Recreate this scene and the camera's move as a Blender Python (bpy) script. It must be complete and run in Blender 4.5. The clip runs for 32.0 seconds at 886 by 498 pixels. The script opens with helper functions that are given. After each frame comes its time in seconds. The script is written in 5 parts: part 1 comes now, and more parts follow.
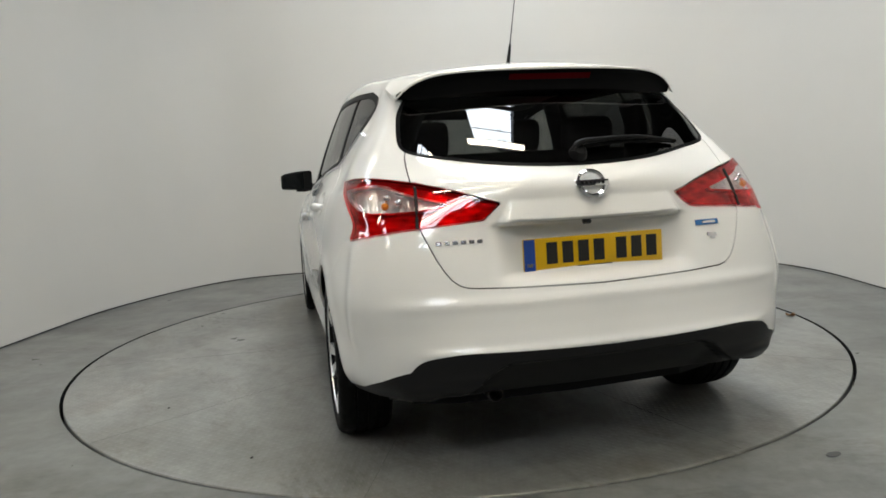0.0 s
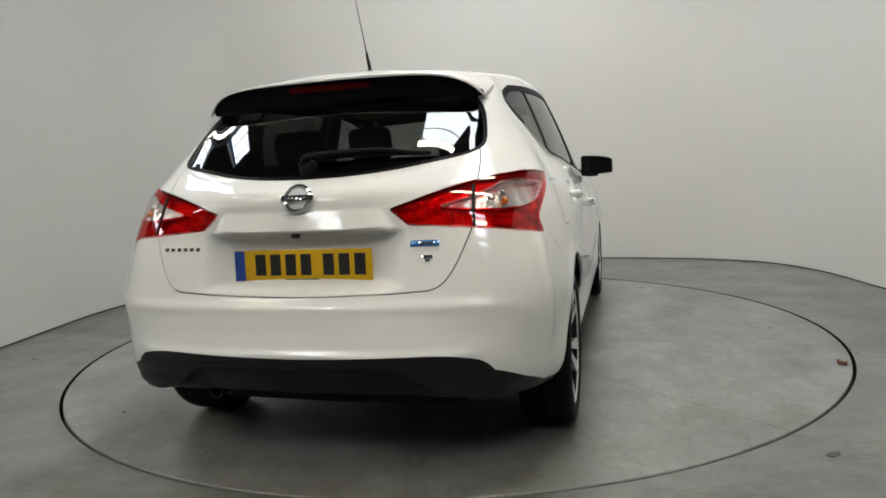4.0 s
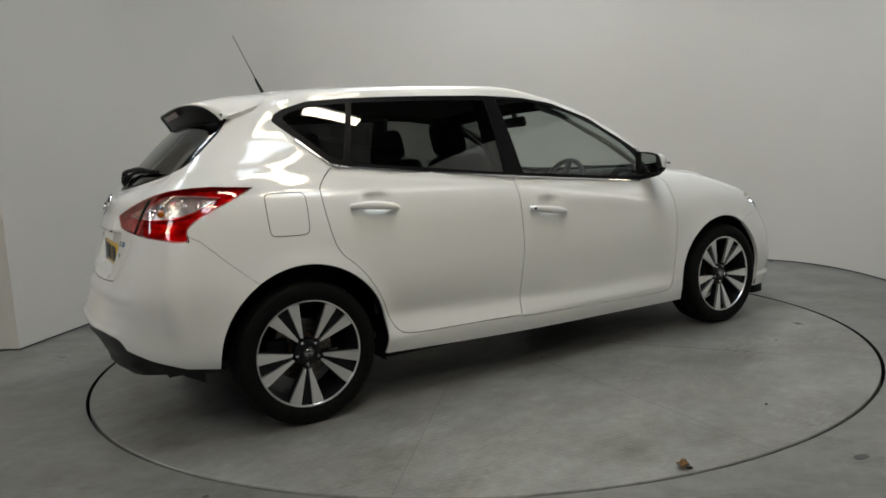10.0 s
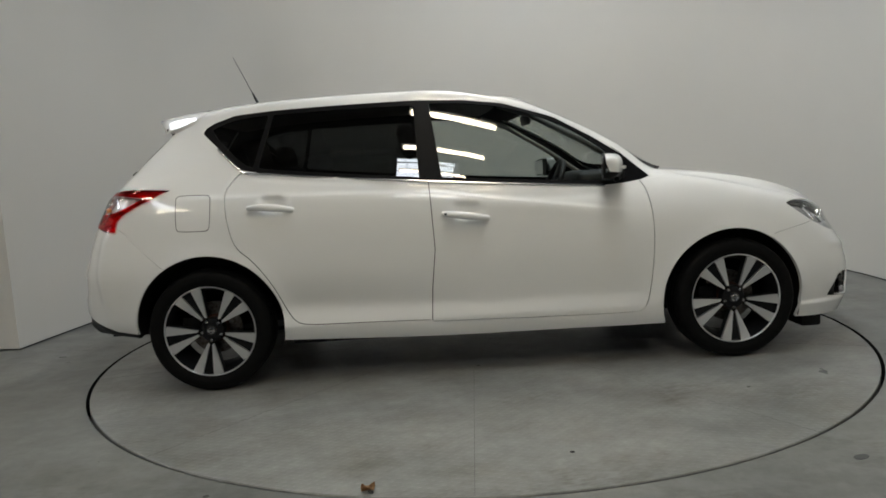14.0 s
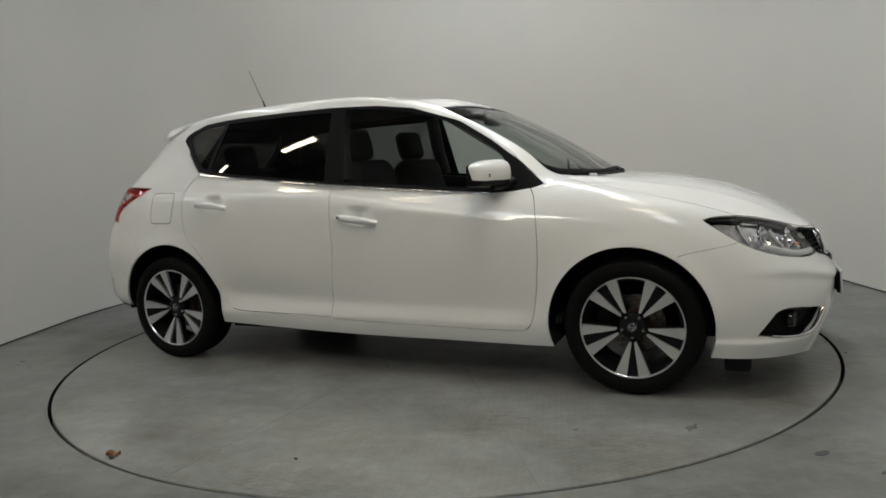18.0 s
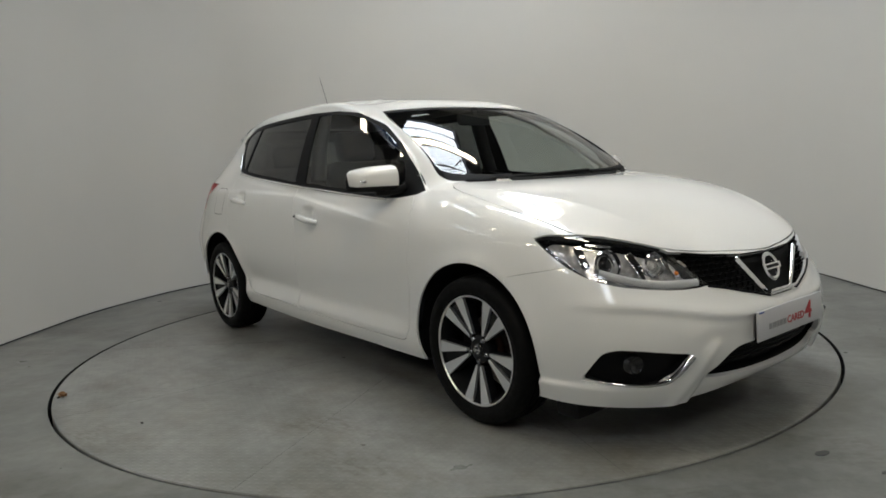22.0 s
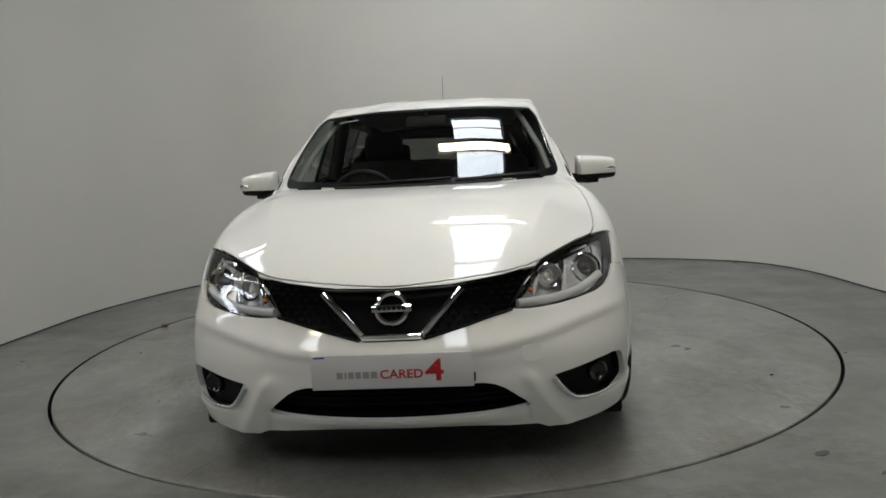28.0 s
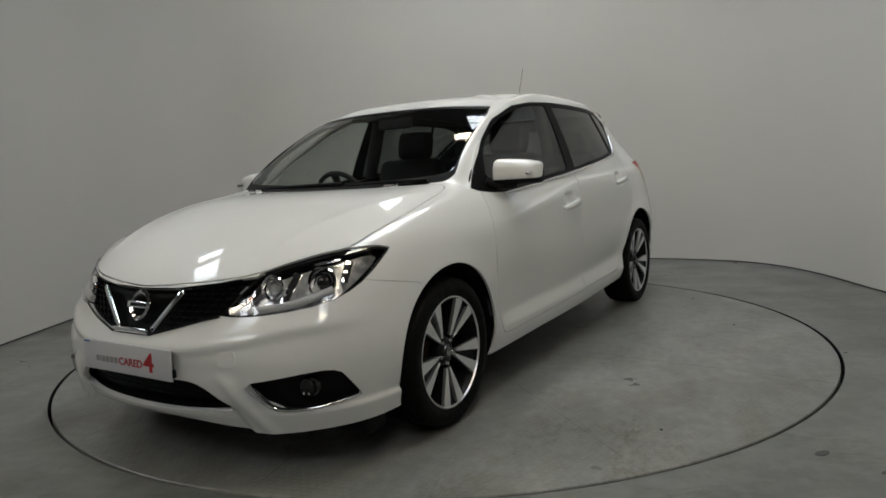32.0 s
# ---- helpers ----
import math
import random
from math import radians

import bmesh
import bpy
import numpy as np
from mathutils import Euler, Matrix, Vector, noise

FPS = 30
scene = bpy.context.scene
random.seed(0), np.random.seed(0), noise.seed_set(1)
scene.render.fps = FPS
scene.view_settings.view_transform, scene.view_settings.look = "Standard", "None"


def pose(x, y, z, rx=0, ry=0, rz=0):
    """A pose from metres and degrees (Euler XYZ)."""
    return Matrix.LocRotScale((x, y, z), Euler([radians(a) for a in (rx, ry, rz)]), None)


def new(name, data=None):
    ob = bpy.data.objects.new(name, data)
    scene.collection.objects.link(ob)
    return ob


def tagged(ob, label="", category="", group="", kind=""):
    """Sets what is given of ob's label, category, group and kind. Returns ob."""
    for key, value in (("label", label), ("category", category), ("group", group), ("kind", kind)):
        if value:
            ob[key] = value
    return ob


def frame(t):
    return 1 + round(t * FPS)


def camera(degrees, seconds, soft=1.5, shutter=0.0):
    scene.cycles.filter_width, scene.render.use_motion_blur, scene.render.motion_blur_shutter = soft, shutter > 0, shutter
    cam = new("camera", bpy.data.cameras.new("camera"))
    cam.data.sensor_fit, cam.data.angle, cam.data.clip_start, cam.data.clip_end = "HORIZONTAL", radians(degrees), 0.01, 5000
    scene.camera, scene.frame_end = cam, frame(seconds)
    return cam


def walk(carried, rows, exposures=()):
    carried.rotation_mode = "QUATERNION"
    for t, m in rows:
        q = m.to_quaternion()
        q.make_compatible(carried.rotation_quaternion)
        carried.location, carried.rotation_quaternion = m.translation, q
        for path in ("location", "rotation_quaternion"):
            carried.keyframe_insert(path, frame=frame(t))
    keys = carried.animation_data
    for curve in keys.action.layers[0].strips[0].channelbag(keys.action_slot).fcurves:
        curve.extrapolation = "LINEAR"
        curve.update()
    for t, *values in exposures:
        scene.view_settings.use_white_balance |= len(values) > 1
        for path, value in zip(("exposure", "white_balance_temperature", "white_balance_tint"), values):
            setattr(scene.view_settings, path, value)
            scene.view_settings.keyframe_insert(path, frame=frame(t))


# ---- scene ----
EXPO = (0.46, 0.40, 0.00, -0.10, -0.12, -0.05, -0.28, -0.44)
TUBE_POWER, SKY_POWER = 33.0, 290.0
# the tube at (-3.9, -5.7) is unseen, added as fill for the car's flank
LIGHTS = [(0.45, 0.45, 3.5), (0.5, -2.2, 3.5), (0.44, -3.4, 3.6), (0.5, -5.7, 4.4), (-4.0, 0.9, 4.0), (-4.27, -1.9, 4.0), (-3.9, -3.77, 4.0), (-3.9, -5.7, 4.0), (-6.9, -1.0, 4.0)]
JOINTS = [35.8 + 36 * k for k in range(10)]
HL_OUT, HL_IN, HL_AMB = (0.69, 0.702), (0.545, 0.690), (0.474, 0.650)
FACETS = [((.60, .735), (.585, .63), .03), ((.50, .70), (.475, .635), .025), ((.73, .765), (.745, .69), .03), ((.63, .765), (.70, .775), .012)]
smooth_drl = [(.42, .603), (.48, .604), (.55, .608), (.62, .620), (.68, .640), (.725, .660)]
GTOP = lambda y: 0.683 + 0.14 * y * y
CRUMBS = [(-0.25, -1.91, 0.008), (-0.41, 1.76, 0.007), (-1.233, 1.55, 0.007), (-1.005, -1.94, 0.010), (1.397, 1.338, 0.007)]
cam = camera(65.6, 32.0, soft=1.7)
EYE = (0.0, -4.3315, 1.0679)
START, SWING, WIDE, BACK, REST = (0.112, -6.806, 3.041), (0.860, -6.784, 3.200), (1.814, -6.769, 3.292), (1.125, -6.757, 3.259), (-0.632, -6.784, 3.009)
walk(cam, [(t, pose(*EYE, 90 + p, r, y)) for t, (y, p, r) in (
    (0, START), (3.5, START), (5.2, START), (5.5, SWING), (5.75, (1.36, -6.776, 3.25)), (6.0, WIDE), (7.0, WIDE), (14.0, WIDE), (14.4, WIDE), (14.5, BACK), (14.75, REST),
    (16.5, REST), (24.0, REST), (32.0, REST))],
    exposures=[(0, EXPO[0]), (3.5, EXPO[1]), (5.5, EXPO[2]), (14.5, EXPO[3]), (16.5, EXPO[4]), (24.5, EXPO[5]), (29.5, EXPO[6]), (32, EXPO[7])])
TURN = [(0, 117.83), (1, 110.7), (2, 103.56), (3, 96.32), (3.5, 92.72), (4.5, 85.6), (5.5, 78.42), (6.5, 71.34), (7.5, 64.22), (8.5, 57.08), (9.5, 49.93), (10.5, 42.83), (11.5, 35.7),
        (12.5, 28.45), (13.5, 21.16), (14.5, 13.98), (15.5, 6.98), (16.5, 0), (17.5, -6.86), (18.5, -13.71), (19.5, -20.61), (20.5, -27.54), (21.5, -34.54), (22.5, -41.59), (23.5, -48.67),
        (24.5, -55.78), (25.5, -62.9), (26.5, -69.99), (27.5, -76.98), (28.5, -84.02), (29.5, -91.09), (30.5, -98.08), (31.5, -104.98), (32, -108.4)]
CAR_ON_TABLE = pose(-0.0417, 0.0021, 0, 0, 0, -13.854)

# ---- world and lamps ----
world = bpy.data.worlds.new("world")
scene.world = world
world.use_nodes = True
wn = world.node_tree.nodes
sky = wn.new("ShaderNodeTexSky")
sky.sky_type, sky.sun_disc, sky.sun_elevation, sky.sun_rotation = "NISHITA", False, radians(38), radians(200)
world.node_tree.links.new(sky.outputs[0], wn["Background"].inputs[0])
wn["Background"].inputs[1].default_value = 0.12

CEIL = 5.2
SKYLIGHTS = [(0.68, 0.1, 1.10, 5.4), (0.55, -7.4, 1.10, 3.0), (-4.6, 1.0, 1.10, 2.8), (-4.8, -6.3, 1.10, 2.8), (-10.2, -0.8, 1.10, 5.0)]   # x, y, width, length


def area(name, m, w, h, power, colour=(1, 1, 1)):
    d = bpy.data.lights.new(name, "AREA")
    d.shape, d.size, d.size_y, d.energy, d.color = "RECTANGLE", w, h, power, colour
    ob = new(name, d)
    ob.matrix_world = m
    return ob


for sx, sy, sw, sl in SKYLIGHTS:
    area("skylight_daylight", pose(sx, sy, CEIL + 0.25), sw, sl, SKY_POWER * sl / 7.2, (0.86, 0.93, 1.0))

# ---- materials ----


def material(name, colour, rough=0.5, metal=0.0, coat=0.0, spec=0.5, emit=None, power=0.0):
    m = bpy.data.materials.new(name)
    m.use_nodes = True
    b = m.node_tree.nodes["Principled BSDF"]
    b.inputs["Base Color"].default_value = (*colour, 1)
    b.inputs["Roughness"].default_value, b.inputs["Metallic"].default_value = rough, metal
    b.inputs["Coat Weight"].default_value, b.inputs["Coat Roughness"].default_value = coat, 0.03
    b.inputs["Specular IOR Level"].default_value = spec
    if emit:
        b.inputs["Emission Color"].default_value, b.inputs["Emission Strength"].default_value = (*emit, 1), power
    return m


def noisy(m, scale, lo, hi, detail=4.0, into="Base Color", coords="Object", stretch=(1, 1, 1)):
    """Noise between two colours (or two values) into an input; returns the noise node."""
    t, l = m.node_tree.nodes, m.node_tree.links
    b = t["Principled BSDF"]
    co, mp, no, ra = t.new("ShaderNodeTexCoord"), t.new("ShaderNodeMapping"), t.new("ShaderNodeTexNoise"), t.new("ShaderNodeValToRGB")
    mp.inputs["Scale"].default_value = stretch
    no.inputs["Scale"].default_value, no.inputs["Detail"].default_value = scale, detail
    ra.color_ramp.elements[0].position, ra.color_ramp.elements[1].position = 0.3, 0.7
    tri = lambda c: (*c, 1) if isinstance(c, tuple) else (c, c, c, 1)
    ra.color_ramp.elements[0].color, ra.color_ramp.elements[1].color = tri(lo), tri(hi)
    l.new(co.outputs[coords], mp.inputs[0]), l.new(mp.outputs[0], no.inputs["Vector"]), l.new(no.outputs["Fac"], ra.inputs[0])
    l.new(ra.outputs[0], b.inputs[into])
    return no


def bumped(m, scale, strength, dist=0.002, detail=3.0):
    t, l = m.node_tree.nodes, m.node_tree.links
    co, no, bu = t.new("ShaderNodeTexCoord"), t.new("ShaderNodeTexNoise"), t.new("ShaderNodeBump")
    no.inputs["Scale"].default_value, no.inputs["Detail"].default_value = scale, detail
    bu.inputs["Strength"].default_value, bu.inputs["Distance"].default_value = strength, dist
    l.new(co.outputs["Object"], no.inputs["Vector"]), l.new(no.outputs["Fac"], bu.inputs["Height"])
    l.new(bu.outputs[0], t["Principled BSDF"].inputs["Normal"])


def glass(name, tint, ior=1.5, rough=0.0):
    """A tinted pane: clear tint below, mirror gloss rising towards grazing view."""
    m = bpy.data.materials.new(name)
    m.use_nodes = True
    t, l = m.node_tree.nodes, m.node_tree.links
    t.remove(t["Principled BSDF"])
    tr, gl, fr, mx = t.new("ShaderNodeBsdfTransparent"), t.new("ShaderNodeBsdfGlossy"), t.new("ShaderNodeLayerWeight"), t.new("ShaderNodeMixShader")
    pw, sc = t.new("ShaderNodeMath"), t.new("ShaderNodeMath")
    f0 = ((ior - 1) / (ior + 1)) ** 2 * 2.0
    pw.operation, sc.operation = "POWER", "MULTIPLY_ADD"
    pw.inputs[1].default_value, sc.inputs[1].default_value, sc.inputs[2].default_value = 5.0, 1 - f0, f0
    tr.inputs[0].default_value = (*tint, 1)
    gl.inputs["Roughness"].default_value = rough
    fr.inputs["Blend"].default_value = 0.5
    l.new(fr.outputs["Facing"], pw.inputs[0]), l.new(pw.outputs[0], sc.inputs[0])
    l.new(sc.outputs[0], mx.inputs[0]), l.new(tr.outputs[0], mx.inputs[1]), l.new(gl.outputs[0], mx.inputs[2])
    l.new(mx.outputs[0], t["Material Output"].inputs["Surface"])
    return m


PAINT = material("pearl_white_paint", (0.83, 0.832, 0.812), 0.5, 0, 1.0, spec=0.3)
noisy(PAINT, 900, 0.45, 0.55, 2, "Roughness")
BLACK = material("black_plastic", (0.006, 0.006, 0.0063), 0.5, spec=0.13)
bumped(BLACK, 900, 0.25, 0.0006)
GRAINED = material("grained_bumper_plastic", (0.008, 0.008, 0.0085), 0.42, spec=0.3)
bumped(GRAINED, 700, 0.3, 0.0006)
GLOSSBLACK = material("gloss_black", (0.008, 0.008, 0.009), 0.12, 0, 0.6)
TRIM = material("black_window_trim", (0.006, 0.006, 0.0065), 0.42, spec=0.07)
MESH = material("black_grille_mesh", (0.004, 0.004, 0.0042), 0.40, spec=0.06)
REFLECTOR = material("ribbed_lamp_reflector", (0.85, 0.85, 0.84), 0.3, 0.35)
noisy(REFLECTOR, 16, (0.30, 0.30, 0.30), (0.95, 0.95, 0.94), 1.0, stretch=(1, 1, 3.0))
bumped(REFLECTOR, 50, 0.5, 0.006, 1.0)
RUBBER = material("tyre_rubber", (0.005, 0.005, 0.005), 0.62, spec=0.09)
noisy(RUBBER, 40, 0.5, 0.72, 4, "Roughness")
GAP = material("seam_shadow_gap", (0.03, 0.03, 0.03), 0.9, spec=0.1)
# near-black colour gives the ring gap round the turntable its deep shade
PIT = material("pit_gap_shade", (0.008, 0.008, 0.008), 0.9, spec=0.1)
CHROME = material("chrome", (0.82, 0.82, 0.83), 0.06, 1)
SATIN = material("satin_chrome", (0.42, 0.42, 0.43), 0.25, 1)
ALLOY = material("machined_alloy", (0.80, 0.80, 0.80), 0.34, 0.9)
noisy(ALLOY, 300, 0.28, 0.42, 3, "Roughness")
DARKALLOY = material("dark_grey_alloy", (0.008, 0.008, 0.009), 0.38, 0.0, 0.1, spec=0.12)
STEEL = material("brake_steel", (0.30, 0.27, 0.25), 0.4, 1)
noisy(STEEL, 60, (0.07, 0.05, 0.04), (0.20, 0.19, 0.18), 5)
RUST = material("rusty_hub", (0.16, 0.06, 0.035), 0.8)
noisy(RUST, 70, (0.05, 0.022, 0.016), (0.13, 0.055, 0.032), 5)
SEAT = material("black_seat_cloth", (0.02, 0.02, 0.022), 0.85)
noisy(SEAT, 180, (0.014, 0.014, 0.015), (0.03, 0.03, 0.032), 4)
LINER = material("grey_headlining", (0.30, 0.29, 0.27), 0.9)
DASH = material("dark_dashboard", (0.018, 0.018, 0.02), 0.55)
REDLENS = glass("red_lamp_lens", (0.80, 0.010, 0.012), 1.45)
DARKRED = material("dark_red_lens", (0.08, 0.003, 0.005), 0.25, 0, 0.1, spec=0.15)
CLEAR = material("clear_lamp_optics", (0.8, 0.8, 0.79), 0.14, 0.45, 1.0)
noisy(CLEAR, 30, (0.55, 0.54, 0.53), (0.92, 0.92, 0.90), 1.0, stretch=(1, 1, 0.35))
bumped(CLEAR, 70, 0.6, 0.006, 1.0)
LAMPBACK = material("faceted_lamp_metal", (0.80, 0.80, 0.81), 0.22, 0.6)
noisy(LAMPBACK, 30, (0.45, 0.45, 0.455), (0.92, 0.92, 0.93), 1.0)
bumped(LAMPBACK, 45, 0.45, 0.006, 1.0)
GUIDE = material("frosted_light_guide", (0.62, 0.63, 0.64), 0.3, 0, 0.5)
AMBER = material("amber_bulb", (0.75, 0.22, 0.02), 0.25, 0, 0.5)
YELLOW = material("yellow_plate", (0.72, 0.43, 0.0), 0.4, 0, 0.3)
BLUE = material("blue_band", (0.02, 0.07, 0.33), 0.4, 0, 0.3)
PLATEWHITE = material("white_show_plate", (0.60, 0.60, 0.62), 0.35, 0, 0.3)
CHAR = material("black_characters", (0.012, 0.012, 0.012), 0.5)
GREYCHAR = material("grey_characters", (0.30, 0.30, 0.31), 0.5)
REDCHAR = material("red_characters", (0.42, 0.012, 0.02), 0.5)
W_SCREEN = glass("clear_windscreen_glass", (0.76, 0.80, 0.78), 1.55)
W_SIDE = glass("tinted_side_glass", (0.70, 0.74, 0.72), 1.55)
W_BACK = glass("dark_rear_screen_glass", (0.17, 0.175, 0.17), 1.55)
STRIP = material("bright_window_strip", (0.86, 0.86, 0.87), 0.16, 0.95)
W_REAR = glass("dark_privacy_glass", (0.17, 0.178, 0.174), 1.6)
LAMPGLASS = glass("clear_headlamp_cover", (0.95, 0.95, 0.95), 1.5)
MIRRORGLASS = material("mirror_glass", (0.9, 0.9, 0.9), 0.02, 1)

WALL = material("off_white_cove_paint", (0.64, 0.628, 0.595), 0.75)
noisy(WALL, 0.7, (0.625, 0.613, 0.578), (0.655, 0.643, 0.61), 5)
bumped(WALL, 30, 0.05, 0.002)


def floor_material(name, studs):
    """Grey painted floor: clouded wear at two scales, scuffs and, on the turntable, the faint tread of the plate."""
    m = material(name, (0.23, 0.235, 0.23), 0.42)
    t, l = m.node_tree.nodes, m.node_tree.links
    b = t["Principled BSDF"]
    co = t.new("ShaderNodeTexCoord")

    def noise_of(scale, detail, rough=0.6, stretch=(1, 1, 1)):
        mp, n = t.new("ShaderNodeMapping"), t.new("ShaderNodeTexNoise")
        mp.inputs["Scale"].default_value = stretch
        n.inputs["Scale"].default_value, n.inputs["Detail"].default_value, n.inputs["Roughness"].default_value = scale, detail, rough
        l.new(co.outputs["Object"], mp.inputs[0]), l.new(mp.outputs[0], n.inputs["Vector"])
        return n.outputs["Fac"]

    def ramp(src, a, z, lo, hi):
        r = t.new("ShaderNodeValToRGB")
        r.color_ramp.elements[0].position, r.color_ramp.elements[1].position = a, z
        r.color_ramp.elements[0].color, r.color_ramp.elements[1].color = lo, hi
        l.new(src, r.inputs[0])
        return r.outputs[0]

    def mix(kind, fac, a, c):
        x = t.new("ShaderNodeMix")
        x.data_type, x.blend_type = "RGBA", kind
        if isinstance(fac, float):
            x.inputs[0].default_value = fac
        else:
            l.new(fac, x.inputs[0])
        l.new(a, x.inputs[6]), l.new(c, x.inputs[7])
        return x.outputs[2]

    base = ramp(noise_of(0.9, 5, 0.55), 0.3, 0.7, *(((0.195, 0.198, 0.188, 1), (0.275, 0.279, 0.267, 1)) if studs else ((0.148, 0.152, 0.145, 1), (0.195, 0.199, 0.190, 1))))
    fine = ramp(noise_of(16, 6, 0.68), 0.25, 0.8, (0.72, 0.72, 0.71, 1), (1.16, 1.16, 1.15, 1))
    smear = ramp(noise_of(2.6, 6, 0.62, (0.7, 1.3, 1)), 0.28, 0.72, (0.66, 0.66, 0.64, 1), (1.20, 1.20, 1.19, 1))
    brown = ramp(noise_of(3.3, 5, 0.6), 0.50, 0.85, (1, 1, 1, 1), (0.66, 0.59, 0.50, 1))
    pale = ramp(noise_of(3.0, 6, 0.6, (1.6, 0.5, 1)), 0.45, 0.85, (0, 0, 0, 1), (0.05, 0.05, 0.048, 1))
    col = mix("MULTIPLY", 1.0, base, fine)
    col = mix("MULTIPLY", 1.0, col, smear)
    col = mix("MULTIPLY", 0.9 if studs else 0.5, col, brown)
    col = mix("ADD", 0.8, col, pale)
    # scuffed patches where the paint is rubbed through to brown specks
    patch = ramp(noise_of(1.5, 4, 0.6, (0.6, 1.7, 1)), 0.50, 0.70, (0, 0, 0, 1), (1, 1, 1, 1))
    speck = ramp(noise_of(34, 4, 0.6, (0.5, 1.2, 1)), 0.42, 0.72, (1, 1, 1, 1), (0.42, 0.35, 0.27, 1))
    col = mix("MULTIPLY", patch, col, speck)
    l.new(col, b.inputs["Base Color"])
    l.new(ramp(noise_of(3.0, 4, 0.55), 0.25, 0.75, (0.26, 0.26, 0.26, 1), (0.40, 0.40, 0.40, 1)), b.inputs["Roughness"])
    bu = t.new("ShaderNodeBump")
    bu.inputs["Strength"].default_value, bu.inputs["Distance"].default_value = 0.28, 0.002
    if studs:
        mp, vo = t.new("ShaderNodeMapping"), t.new("ShaderNodeTexVoronoi")
        mp.inputs["Scale"].default_value, mp.inputs["Rotation"].default_value = (1.0, 1.7, 1), (0, 0, 0.785)
        vo.inputs["Scale"].default_value, vo.inputs["Randomness"].default_value = 26, 0.05
        l.new(co.outputs["Object"], mp.inputs[0]), l.new(mp.outputs[0], vo.inputs["Vector"])
        studded = ramp(vo.outputs["Distance"], 0.12, 0.3, (1, 1, 1, 1), (0, 0, 0, 1))
        l.new(studded, bu.inputs["Height"])
        col = mix("MULTIPLY", ramp(noise_of(1.3, 4, 0.6), 0.45, 0.7, (0.0, 0.0, 0.0, 1), (0.5, 0.5, 0.5, 1)), col, ramp(studded, 0.0, 1.0, (0.95, 0.95, 0.95, 1), (1.05, 1.05, 1.05, 1)))
        l.new(col, b.inputs["Base Color"])
    else:
        l.new(noise_of(60, 6), bu.inputs["Height"])
    l.new(bu.outputs[0], b.inputs["Normal"])
    return m


FLOOR, DISC = floor_material("grey_painted_concrete", False), floor_material("grey_worn_turntable_plate", True)
HALLWALL = material("hall_wall_paint", (0.6, 0.6, 0.58), 0.8)
noisy(HALLWALL, 1.3, (0.55, 0.55, 0.53), (0.64, 0.64, 0.62), 5)
ROOF = material("dark_roof_sheet", (0.09, 0.09, 0.095), 0.7)
noisy(ROOF, 2.0, (0.07, 0.07, 0.075), (0.12, 0.12, 0.125), 5)
BEAM = material("grey_steel_beam", (0.05, 0.05, 0.055), 0.5)
TUBE = material("lit_tube", (0.9, 0.9, 0.9), 0.4, emit=(1.0, 0.865, 0.63), power=TUBE_POWER)
BATTEN = material("white_batten", (0.75, 0.75, 0.74), 0.5)
LEAF = material("dry_brown_leaf", (0.30, 0.15, 0.05), 0.7)
noisy(LEAF, 90, (0.18, 0.08, 0.03), (0.40, 0.23, 0.09), 4)
JOINT = material("turntable_joint", (0.10, 0.10, 0.10), 0.7)
GRIT = material("dark_grit", (0.03, 0.028, 0.025), 0.9)

# ---- mesh helpers ----


def mk(name, verts, faces, mat, parent=None, label="", smooth=True, normals=None):
    me = bpy.data.meshes.new(name)
    me.from_pydata([tuple(map(float, v)) for v in verts], [], [tuple(map(int, f)) for f in faces])
    me.materials.append(mat)
    if smooth:
        me.polygons.foreach_set("use_smooth", [True] * len(me.polygons))
    if normals is not None:
        me.normals_split_custom_set_from_vertices([tuple(map(float, n)) for n in normals])
    me.update()
    ob = new(name, me)
    if parent:
        ob.parent = parent
    if label:
        ob["label"] = label
    return ob


def part(name, bm, mat, parent=None, label="", smooth=True):
    me = bpy.data.meshes.new(name)
    bmesh.ops.recalc_face_normals(bm, faces=bm.faces)
    bm.to_mesh(me)
    bm.free()
    me.materials.append(mat)
    for p in me.polygons:
        p.use_smooth = smooth
    if smooth:
        me.set_sharp_from_angle(angle=radians(38))
    ob = new(name, me)
    if parent:
        ob.parent = parent
    if label:
        ob["label"] = label
    return ob


def box(bm, size, m=None, bevel=0.0, seg=2):
    r = bmesh.ops.create_cube(bm, size=1.0)
    bmesh.ops.scale(bm, vec=size, verts=r["verts"])
    if bevel:
        es = list({e for v in r["verts"] for e in v.link_edges})
        out = bmesh.ops.bevel(bm, geom=es, offset=bevel, segments=seg, profile=0.5, affect="EDGES")
        vs = list({v for f in out["faces"] for v in f.verts} | {v for v in r["verts"] if v.is_valid})
    else:
        vs = r["verts"]
    if m is not None:
        bmesh.ops.transform(bm, matrix=m, verts=vs)
    return vs


def boxes(*items):
    bm = bmesh.new()
    for it in items:
        box(bm, *it)
    return bm


def prism(bm, outline, depth, m):
    """A flat outline (list of 2D points) made solid along its z."""
    n = len(outline)
    vs = [bm.verts.new(m @ Vector((x, y, z))) for z in (0, depth) for x, y in outline]
    bm.faces.new(vs[:n][::-1]), bm.faces.new(vs[n:])
    for i in range(n):
        j = (i + 1) % n
        bm.faces.new((vs[i], vs[j], vs[n + j], vs[n + i]))
    return vs


